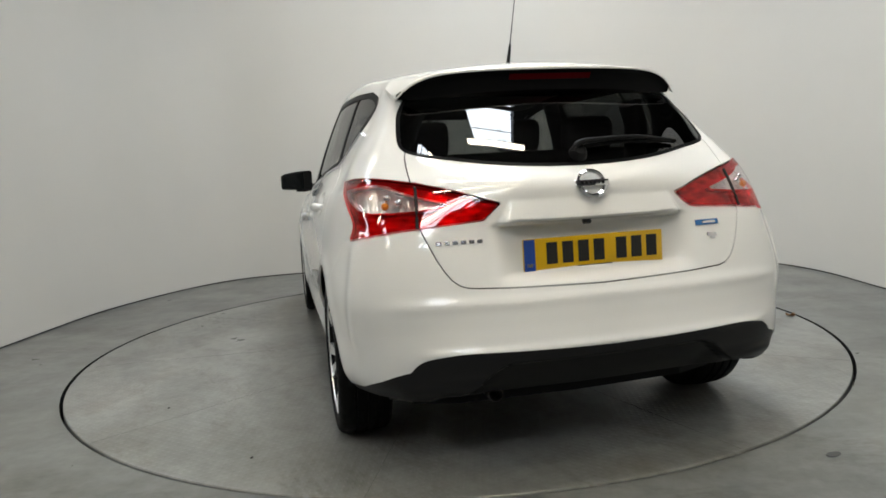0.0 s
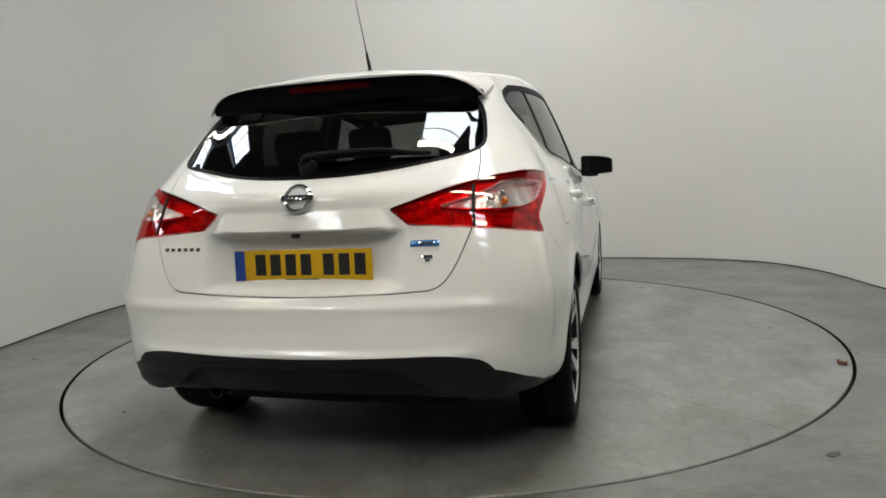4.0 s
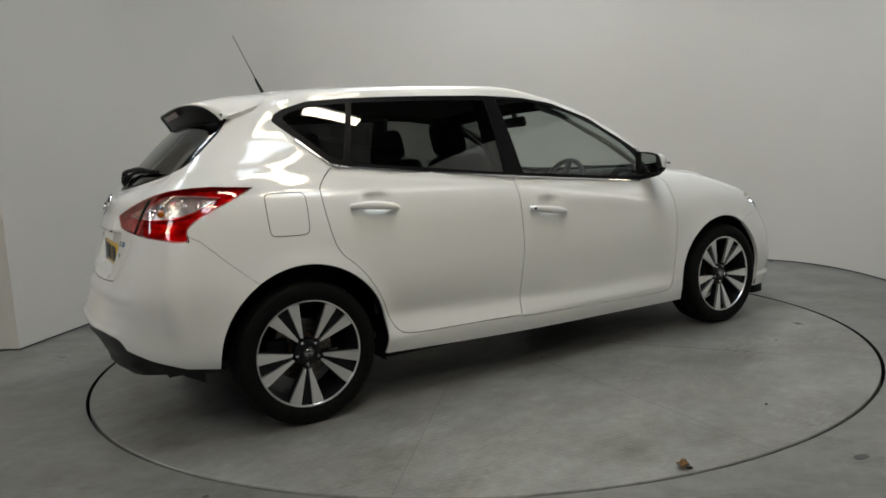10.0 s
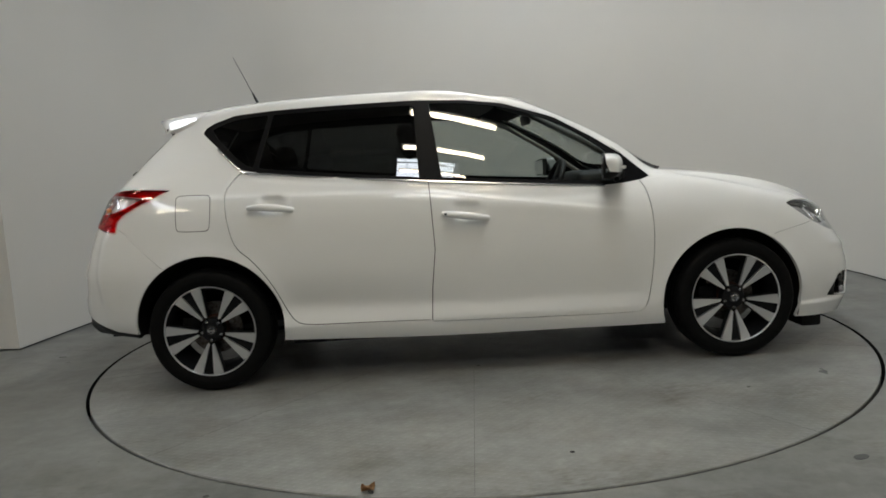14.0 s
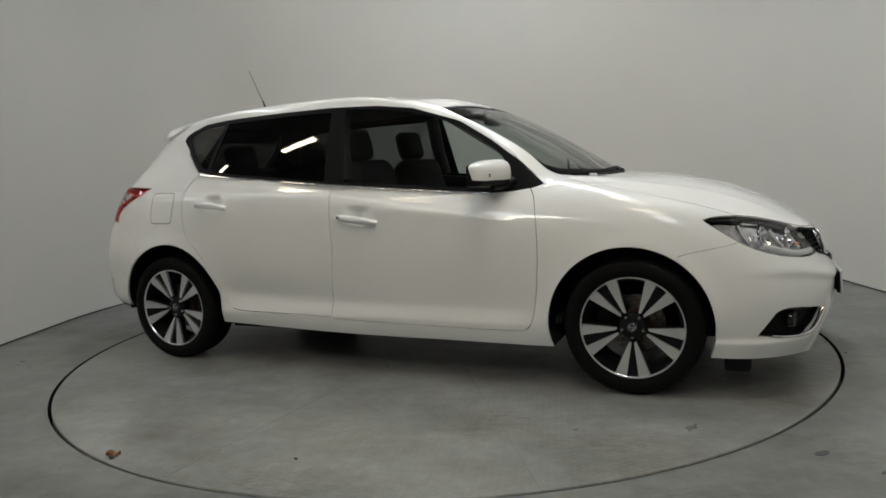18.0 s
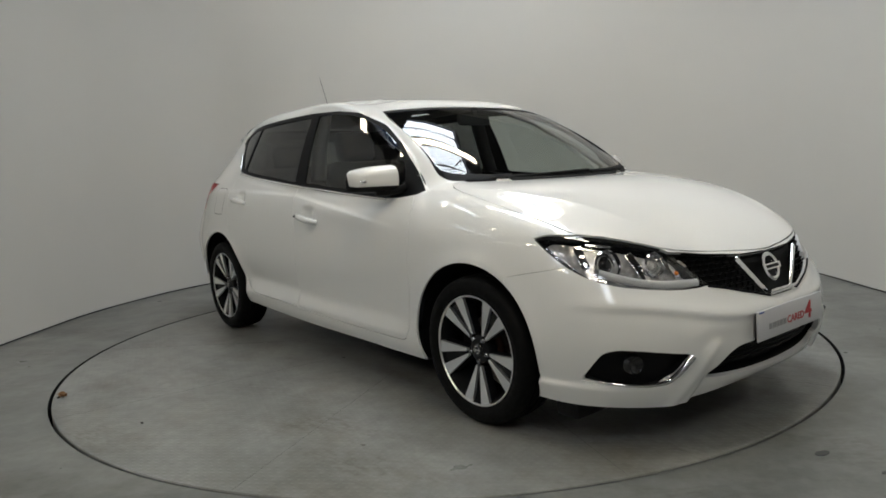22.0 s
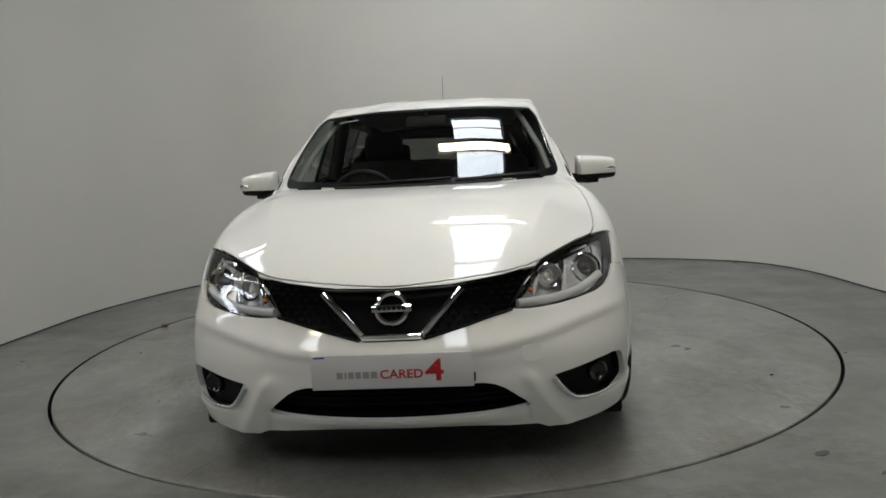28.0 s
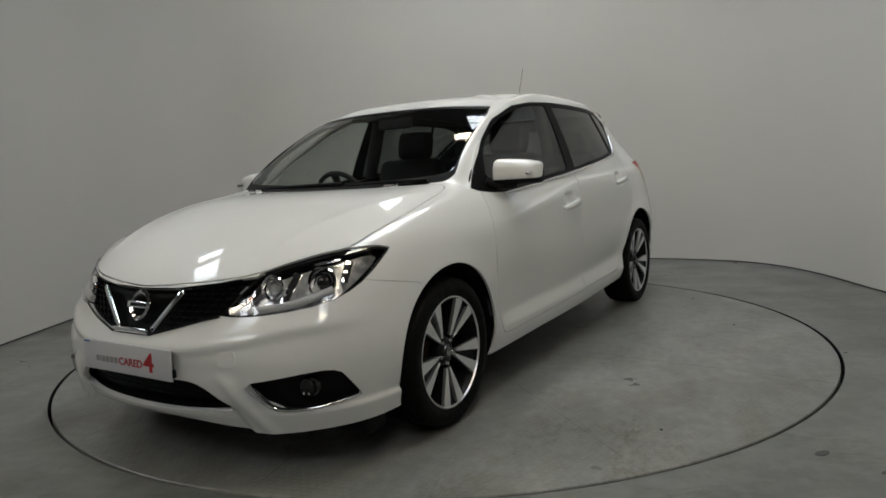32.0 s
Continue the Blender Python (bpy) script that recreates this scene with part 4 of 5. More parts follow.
doors = {}
for side, far in ((1, "left"), (-1, "right")):
    fd = panel_mesh("front_door", PAINT, car, ["front_door"], side)
    rd = panel_mesh("rear_door", PAINT, car, ["rear_door"], side)
    panel_mesh("window_trim", TRIM, car, ["window_trim"], side, rim=0.006, sink=0.001, label="gloss black window surround and pillar cover")
    bm = bmesh.new()
    bead = smooth_path([(*q, 0) for q in DLO[3:11]], 6)
    tube(bm, smooth_path([on_skin("side", q.x, q.y - 0.004, side, 0.002)[0] for q in bead[::4]], 4), 0.0062, 8)
    part("chrome_strip", bm, STRIP, car, "chrome strip under the side windows")
    panel_mesh("front_door_window", W_SIDE, fd, ["front_door_window"], side, rim=0, sink=0.006, label="lightly tinted front door glass")
    panel_mesh("rear_door_window", W_REAR, rd, ["rear_door_window"], side, rim=0, sink=0.006, label="dark privacy glass of the rear door")
    panel_mesh("quarter_window", W_REAR, car, ["quarter_window"], side, rim=0, sink=0.004, label="dark privacy glass quarter window")
    door_handle(rd, -1.108, .920, -.885, .901, side)
    door_handle(fd, -.140, .837, .088, .804, side)
    p, n = on_skin("side", -.128, .834, side, 0.022)
    if side == -1:
        bm = bmesh.new()
        bmesh.ops.create_uvsphere(bm, u_segments=12, v_segments=8, radius=0.007, matrix=Matrix.Translation(p + Vector((0, -0.006, 0))))
        part("lock", bm, GLOSSBLACK, fd, "black key lock")
    doors[side] = (fd, rd)

flap = panel_mesh("fuel_flap", PAINT, car, ["fuel_flap"], -1, rim=0.004, sink=-0.0015, shell=sh2)
panel_mesh("flap_seam", GAP, flap, ["seam"], -1, rim=0, sink=-0.001, label="thin dark seam round the fuel flap", shell=sh2)


def frame_on(p, n, up=Vector((0, 0, 1))):
    """A pose at p whose z points along n and whose y leans to up."""
    z = n.normalized()
    x = up.cross(z).normalized()
    y = z.cross(x)
    return Matrix.Translation(p) @ Matrix((x, y, z)).transposed().to_4x4()


# ---- front lamps ----
sh3 = Shell()
sh3.mark("optics", region("front45", rounded([(-.625, .762), (-.668, .787), (-.807, .770), (-.94, .741), (-1.06, .701), (-1.12, .650), (-1.20, .605), (-1.16, .598), (-1.042, .604), (-.852, .632), (-.760, .668)], 1), nose_side))
for side in (1, -1):
    lamp = panel_mesh("headlamp", LAMPGLASS, car, ["headlamp"], side, rim=0, sink=0.0015, label="clear headlamp with chrome optics")
    panel_mesh("housing", GLOSSBLACK, lamp, ["headlamp"], side, rim=-0.0345, sink=0.055, label="black lamp housing")
    panel_mesh("optics", LAMPBACK, lamp, ["optics"], side, rim=0.010, sink=0.044, label="bright faceted reflector", shell=sh3)
    F = lambda y, z, lift: on_skin("front", y, z, side, lift)
    for y, z, r, inner in (HL_OUT[0], HL_OUT[1], 0.052, False), (HL_IN[0], HL_IN[1], 0.043, True):
        p, n = F(y, z, -0.046)
        m = frame_on(p, (n + Vector((1.2, 0, 0))).normalized())
        bm = bmesh.new()
        lathe(bm, [(r * 0.55, -0.004), (r * 0.72, 0.004), (r * 0.9, 0.018), (r, 0.034), (r * 1.08, 0.030)], 28, m)
        part("reflector", bm, CHROME, lamp, "bright reflector bowl")
        bm = bmesh.new()
        bmesh.ops.create_uvsphere(bm, u_segments=24, v_segments=14, radius=r * (0.42 if inner else 0.58), matrix=m @ pose(0, 0, 0.004) @ Matrix.Diagonal((1, 1, 0.7, 1)))
        part("projector_lens", bm, GLOSSBLACK if not inner else CLEAR, lamp, "round projector lens")
        bm = bmesh.new()
        lathe(bm, [(r * 0.60, 0.012), (r * 0.66, 0.017), (r * 0.72, 0.012)], 28, m)
        part("bezel", bm, CHROME, lamp, "chrome ring")
    # facets of bright metal between and beside the optics
    for (y, z), (y2, z2), wd in FACETS:
        a, na = F(y, z, -0.030)
        b, nb = F(y2, z2, -0.030)
        mid, nn = (a + b) / 2, (na + nb).normalized()
        m = frame_on(mid, nn, (b - a).normalized())
        part("reflector_facet", boxes(((wd, (b - a).length, 0.006), m, 0.0015)), CHROME, lamp, "bright facet")
    pts = [F(y, z + 0.007, -0.016)[0] for y, z in smooth_drl]
    bm = bmesh.new()
    tube(bm, smooth_path(pts, 4), 0.0145, 12)
    part("light_guide", bm, GUIDE, lamp, "frosted white daytime light strip")
    p, n = F(*HL_AMB, -0.028)
    bm = bmesh.new()
    bmesh.ops.create_uvsphere(bm, u_segments=12, v_segments=8, radius=0.009, matrix=Matrix.Translation(p))
    part("indicator_bulb", bm, AMBER, lamp, "amber indicator bulb")

# ---- grille ----
grille = panel_mesh("grille", MESH, car, ["grille"], rim=-0.0095, sink=0.03, label="black honeycomb radiator grille")
for sd in (1, -1):
    bm, fins = bmesh.new(), bmesh.new()
    for row in range(9):
        z = 0.532 + row * 0.0195
        y = 0.008 + (0.018 if row % 2 else 0)
        while y < 0.47:
            top, low = 0.700 + 0.03 * max(0, (y - 0.19) / 0.3), 0.525 + max(0, (y - 0.09)) * 0.235
            edge, arm = 0.392 + (z - 0.594) * 0.72, 0.115 + 0.134 * (z - 0.535) / 0.157
            if low < z < top and arm < y < edge - 0.012:
                p, n = on_skin("front", y, z, sd, -0.014)
                box(fins, (0.008, 0.021, 0.0055), Matrix.Translation(p) @ pose(0, 0, 0, 0, -25, sd * (8 + 60 * y)), 0.0012, 1)
                p2, _n = on_skin("front", y + 0.018, z + 0.010, sd, -0.019)
                box(bm, (0.006, 0.004, 0.017), Matrix.Translation(p2))
            y += 0.036
    tagged(part("honeycomb", bm, MESH, grille, "", False), "black honeycomb mesh", kind="stuff")
    tagged(part("honeycomb_relief", fins, MESH, grille), "gloss black relief of the honeycomb", kind="stuff")
vee = new("vee_trim")
vee.parent = car
vee["label"] = "chrome V-shaped grille trim"
for sd in (1, -1):
    a, b = on_skin("front", .232, .676, sd, -0.012)[0], on_skin("front", .098, .533, sd, 0.001)[0]
    m = frame_on((a + b) / 2, Vector((1, 0.1 * sd, 0.25)), (a - b).normalized())
    part("arm", boxes(((0.023, (a - b).length, 0.012), m, 0.005)), CHROME, vee)
a = on_skin("front", .0, .529, 1, 0.006)[0]
part("foot", boxes(((0.012, 0.200, 0.021), Matrix.Translation(a) @ pose(0, 0, 0, 0, 20, 0), 0.005)), CHROME, vee, "chrome foot")
bm = bmesh.new()
pts = [on_skin("front", abs(y), GTOP(abs(y)), 1 if y >= 0 else -1, -0.006)[0] for y in [k / 20 * 0.44 for k in range(-20, 21)]]
tube(bm, pts, 0.0055, 8)
part("top_strip", bm, MESH, grille, "gloss black strip along the bonnet edge")
for sd in (1, -1):
    bm = bmesh.new()
    tube(bm, [on_skin("front", y, z, sd, 0.002)[0] for y, z in ((.395, .590), (.33, .577), (.25, .556), (.18, .539), (.105, .520))], 0.0042, 8)
    part("lower_strip", bm, TRIM, grille, "thin black strip under the grille")


def ring_badge(parent, m, r):
    b = new("badge")
    b.parent = parent
    b["label"] = "round chrome badge with a crossbar"
    bm = bmesh.new()
    lathe(bm, [(r * 0.70, 0.0), (r * 0.73, 0.006), (r * 0.86, 0.010), (r, 0.005), (r, 0.0)], 48, m)
    part("ring", bm, CHROME, b)
    part("crossbar", boxes(((2.3 * r, 0.44 * r, 0.010), m @ pose(0, 0, 0.006), 0.003)), CHROME, b)
    bm = bmesh.new()
    for k in range(6):
        box(bm, (0.2 * r, 0.22 * r, 0.002), m @ pose((k - 2.5) * 0.28 * r, 0, 0.0115))
    part("plain_band", bm, DARKALLOY, b, "plain dark band", False)
    return b


p, n = on_skin("front", 0.0, .616, 1, -0.010)
ring_badge(car, frame_on(p, Vector((1, 0, 0.35))), 0.058)
p, n = on_skin("rear", 0.0, .983, 1, 0.004)
ring_badge(car, frame_on(p, Vector((-1, 0, 0.45))), 0.054)

# ---- front bumper openings ----
lg = panel_mesh("lower_grille", MESH, car, ["lower_grille"], rim=-0.034, sink=0.055, label="black lower air intake")
for k in range(4):
    z = 0.275 + k * 0.027
    pts = [on_skin("front", abs(y), z, 1 if y >= 0 else -1, -0.04)[0] for y in [q / 14 * (0.40 - k * 0.02) for q in range(-14, 15)]]
    bm = bmesh.new()
    tube(bm, pts, 0.0035, 6)
    part("intake_bar", bm, MESH, lg, "thin black cross bar")
for side in (1, -1):
    fog = panel_mesh("fog_recess", BLACK, car, ["fog_recess"], side, rim=-0.0245, sink=0.045, label="black fog lamp recess")
    p, n = on_skin("front", 0.705, 0.335, side, -0.038)
    m = frame_on(p, Vector((1, 0.25 * side, 0)))
    bm = bmesh.new()
    lathe(bm, [(0.0001, 0.010), (0.014, 0.011), (0.026, 0.016), (0.032, 0.022), (0.037, 0.016), (0.039, 0.0)], 32, m)
    part("fog_lamp", bm, material("fog_lamp_glass", (0.012, 0.012, 0.013), 0.15, 0.2, 0.3) if side == 1 else bpy.data.materials["fog_lamp_glass"], fog, "round fog lamp")
    bm = bmesh.new()
    pts = smooth_path([on_skin("front", y, z, side, 0.001)[0] for y, z in ((.520, .360), (.548, .320), (.585, .280), (.62, .268), (.68, .266), (.735, .272), (.775, .282))], 5)
    tube(bm, pts, 0.0125, 10, 0.0035)
    part("chrome_trim", bm, CHROME, fog, "chrome blade along the recess")
p, n = on_skin("front", 0.452, 0.452, 1, -0.0004)
bm = bmesh.new()
power = lambda c: math.copysign(abs(c) ** 0.45, c)
prism(bm, [(0.034 * power(math.cos(a)), 0.027 * power(math.sin(a))) for a in (math.pi * 2 * k / 32 for k in range(32))], 0.0014, frame_on(p, n))
part("towing_eye_cover", bm, PAINT, front_bumper, "rounded square white towing eye cover")


# ---- plates ----
def plate(parent, m, w, h, base, bars):
    """A flat plate in its own x to the right, y up; bars: (x, y, w, h, material)."""
    holder = part("number_plate", boxes(((w, h, 0.008), m, 0.003)), base, parent)
    for mat in {b[4].name: b[4] for b in bars}.values():
        for bx, by, bw, bh, bmat in bars:
            if bmat is mat:
                part("plain_bar", boxes(((bw, bh, 0.002), m @ pose(bx, by, 0.0045), 0.0006, 1)), mat, holder, "", False)
    return holder


def lettering(text, width, height, m, mat, parent):
    """Raised letters in the built-in font, of a given width and height, from the pose's origin to the right."""
    cu = bpy.data.curves.new("letters", "FONT")
    cu.body, cu.size, cu.extrude, cu.offset = text, 1.0, 0.02, 0.02
    tmp = bpy.data.objects.new("letters", cu)
    bpy.context.scene.collection.objects.link(tmp)
    me = bpy.data.meshes.new_from_object(tmp.evaluated_get(bpy.context.evaluated_depsgraph_get()))
    bpy.data.objects.remove(tmp)
    xs, ys = [v.co.x for v in me.vertices], [v.co.y for v in me.vertices]
    me.transform(m @ Matrix.Diagonal((width / (max(xs) - min(xs)), height / (max(ys) - min(ys)), 0.035, 1)) @ Matrix.Translation((-min(xs), -min(ys), 0)))
    me.materials.clear()
    me.materials.append(mat)
    ob = new("letters", me)
    ob.parent = parent
    return ob


bars = []
x = -0.182
for k in range(7):
    wd = 0.050
    bars.append((x + wd / 2, 0.003, wd - 0.010, 0.074, CHAR))
    x += 0.058 + (0.026 if k == 3 else 0)
bars += [(-0.238, 0, 0.040, 0.106, BLUE), (-0.238, -0.034, 0.020, 0.012, YELLOW), (0.0, -0.048, 0.13, 0.004, CHAR)]
rp = plate(car, frame_on(Vector((-1.999, 0, .756)), Vector((-1, 0, 0.04))), 0.52, 0.111, YELLOW, bars)
rp["label"] = "yellow rear plate with plain dark bars"
bars = []
x = -0.180
for wd in (.020, .007, .018, .018, .021, .021):
    bars.append((x + wd / 2, -0.010, wd, 0.022, GREYCHAR))
    x += wd + 0.0055
bars.append((-0.235, 0.050, 0.036, 0.006, BLUE))
FP = frame_on(Vector((2.233, 0, .428)), Vector((1, 0, 0.03)))
fp = plate(car, FP, 0.525, 0.113, PLATEWHITE, bars)
fp["label"] = "pale grey show plate with plain grey bars and red lettering"
lettering("CARED", 0.138, 0.029, FP @ pose(-0.038, -0.0235, 0.0045), REDCHAR, fp)
lettering("4", 0.060, 0.071, FP @ pose(0.107, -0.034, 0.0045), REDCHAR, fp)
part("plate_bracket", boxes(((0.012, 0.50, 0.10), pose(2.223, 0, .426), 0.003)), BLACK, front_bumper, "black plate bracket")
part("plate_corner", boxes(((0.014, 0.012, 0.03), pose(2.227, 0.262, .40), 0.003)), BLACK, front_bumper, "black bracket edge")

# ---- tail ----
for side in (1, -1):
    tl = panel_mesh("tail_lamp", REDLENS, car, ["tail_lamp"], side, rim=0, sink=-0.004, label="red outer tail lamp")
    gl = panel_mesh("gate_lamp", REDLENS, car, ["gate_lamp"], side, rim=0, sink=-0.004, label="red tail lamp on the tailgate")
    panel_mesh("clear_lens", LAMPGLASS, tl, ["clear_lens"], side, rim=0, sink=-0.004, label="clear reversing and indicator lens")
    panel_mesh("reflector", REFLECTOR, tl, ["tail_lamp"], side, rim=-0.0135, sink=0.024, label="bright ribbed reflector behind the lens")
    panel_mesh("bowl", CLEAR, tl, ["clear_lens"], side, rim=-0.0135, sink=0.024, label="bright chrome bowl behind the clear lens")
    panel_mesh("reflector", REFLECTOR, gl, ["gate_lamp"], side, rim=-0.0135, sink=0.024, label="bright ribbed reflector behind the lens")
    # dark seam between the two lamps
    bm = bmesh.new()
    tube(bm, [on_skin("rear", .598 - .10 * (z - .95), z, side, 0.004)[0] for z in [0.870 + k * 0.0165 for k in range(9)]], 0.0055, 6)
    part("lamp_seam", bm, GAP, tl, "dark joint in the lamp")
    for z0, y0 in ((.960, .655), (.975, .69), (.950, .70)):
        p, n = on_skin("rear", y0, z0, side, -0.010)
        bm = bmesh.new()
        bmesh.ops.create_uvsphere(bm, u_segments=12, v_segments=8, radius=0.013, matrix=Matrix.Translation(p))
        part("bulb", bm, AMBER if y0 == .70 else CHROME, tl, "bulb behind the lens")


def spoiler():
    """Roof spoiler: white top that overhangs the rear window, black below, with the high brake light."""
    n = 40
    rows = []
    for k in range(n + 1):
        y = -0.592 + 1.184 * k / n
        a = abs(y) / 0.592
        xa = -1.40 + 0.05 * a * a
        top = on_skin("top", xa, abs(y), 1 if y >= 0 else -1)[0] if a < 0.96 else on_skin("side", -1.40, 1.385, 1 if y >= 0 else -1)[0]
        xt, zt = -1.682 + 0.112 * a ** 3.6, 1.421 - 0.014 * a ** 2 - 0.078 * a ** 9
        zu = zt - 0.006
        xb, zb = -1.630 + 0.085 * a ** 2.4, 1.318 + 0.010 * a
        rows.append((y, top, xt, zt, zu, xb, zb))
    tv, tf, uv_, uf = [], [], [], []
    m = 7
    for y, top, xt, zt, zu, xb, zb in rows:
        yt = y * 0.985
        for j in range(m):
            f = j / (m - 1)
            x = top.x + (xt - top.x) * f
            z = (top.z + 0.003) * (1 - f) + zt * f + 0.012 * math.sin(math.pi * f) * (1 - (abs(y) / .575) ** 2)
            tv.append((x, y + (yt - y) * f, z))
        tv.append((xt + 0.004, yt, zu))
        for j in range(5):
            f = j / 4
            x = (xt + 0.006) * (1 - f) + xb * f
            z = (zu + 0.003) * (1 - f) + zb * f + 0.022 * math.sin(math.pi * f)
            uv_.append((x, yt * (1 - 0.02 * f), z))
    w = m + 1
    for k in range(n):
        for j in range(w - 1):
            a = k * w + j
            tf.append((a, a + 1, a + w + 1, a + w))
        for j in range(4):
            a = k * 5 + j
            uf.append((a, a + 1, a + 6, a + 5))
    wing = mk("spoiler", tv, tf, PAINT, car, "white roof spoiler over the rear window")
    under = mk("underside", uv_, uf, TRIM, wing, "gloss black underside of the spoiler")
    mk("brake_light", [(x - 0.004, y, z) for y in (-0.165, 0.165) for x, z in ((-1.671, 1.400), (-1.656, 1.380))], [(0, 1, 3, 2)], DARKRED, wing, "dark red high brake light")
    # end cheeks
    for s in (0, n):
        vs = tv[s * w:(s + 1) * w] + uv_[s * 5:(s + 1) * 5]
        vs = vs + [(-1.45, vs[0][1] * 0.99, 1.33)]
        mk("cheek", vs, [tuple(range(len(vs)))], PAINT, wing, "white end of the spoiler", False)
    return wing


spoiler()
bm = bmesh.new()
pts = [on_skin("rear", y, z, sd, lf)[0] for y, z, sd, lf in ((.02, 1.085, 1, .02), (.0, 1.105, 1, .035), (.10, 1.118, -1, .030), (.25, 1.122, -1, .028), (.40, 1.112, -1, .020))]
tube(bm, smooth_path(pts, 5), 0.013, 8, 0.006)
wiper = part("rear_wiper", bm, BLACK, car, "black rear wiper arm")
bm = bmesh.new()
pts = [on_skin("rear", y, z, -1, .012)[0] for y, z in ((.03, 1.108), (.15, 1.118), (.28, 1.118), (.43, 1.112))]
tube(bm, smooth_path(pts, 5), 0.008, 8)
part("blade", bm, RUBBER, wiper, "rubber wiper blade")
bm = bmesh.new()
p, n = on_skin("rear", .0, 1.088, 1, 0)
lathe(bm, [(0.0001, 0.03), (0.02, 0.028), (0.03, 0.016), (0.034, 0.0)], 20, frame_on(p, n))
part("pivot", bm, BLACK, wiper, "black wiper pivot")

# badges in plain shapes, left and right of the plate
for k in range(6):
    p, n = on_skin("rear", .545 - k * 0.0275, .818, 1, 0.001)
    part("badge_bar", boxes(((0.018, 0.013, 0.003), frame_on(p, n), 0.0012, 1)), SATIN, tailgate, "plain satin chrome bar")
p, n = on_skin("rear", .445, .822, -1, 0.0015)
bb = part("blue_badge", boxes(((0.098, 0.021, 0.003), frame_on(p, n) @ pose(0, 0, 0, 0, 0, 0), 0.001)), material("bright_blue_badge", (0.03, 0.16, 0.42), 0.2, 0.2, 1.0), car, "bright blue badge with a plain chrome bar")
part("bar", boxes(((0.055, 0.008, 0.002), frame_on(p, n) @ pose(0.006, 0, 0.0025), 0.0006)), CHROME, bb)
p, n = on_skin("rear", .455, .778, -1, 0.0015)
part("small_badge", boxes(((0.040, 0.014, 0.003), frame_on(p, n), 0.001), ((0.020, 0.008, 0.003), frame_on(p, n) @ pose(0, -0.012, 0), 0.001)), CHROME, tailgate, "small chrome badge")
p, n = on_skin("rear", .02, .862, 1, 0.004)
part("camera_and_catch", boxes(((0.030, 0.014, 0.02), frame_on(p, n), 0.003)), GLOSSBLACK, tailgate, "small black rear camera")
# exhaust
for yy in (0.38,):
    bm = bmesh.new()
    lathe(bm, [(0.024, 0.0), (0.026, 0.0), (0.027, 0.12), (0.024, 0.12), (0.022, 0.01)], 24, pose(-2.01, yy, .295, 0, 90, 0))
    part("exhaust_tip", bm, STEEL, car, "round steel exhaust tip")
bm = boxes(((0.30, 0.42, 0.11), pose(-1.78, 0.28, .335), 0.04))
part("silencer", bm, BLACK, car, "dark exhaust silencer")

# aerial
bm = bmesh.new()
bmesh.ops.create_uvsphere(bm, u_segments=16, v_segments=10, radius=1, matrix=pose(-1.192, 0, 1.497) @ Matrix.Diagonal((0.042, 0.02, 0.018, 1)))
tube(bm, [(-1.195, 0, 1.505), (-1.222, 0, 1.56), (-1.232, 0, 1.585)], 0.0085, 10, 0.005)
aerial = part("aerial", bm, BLACK, car, "black roof aerial leaning back")
bm = bmesh.new()
tube(bm, [(-1.228, 0, 1.575), (-1.330, 0, 1.80)], 0.0024, 8, 0.0016)
part("mast", bm, BLACK, aerial, "thin black mast")

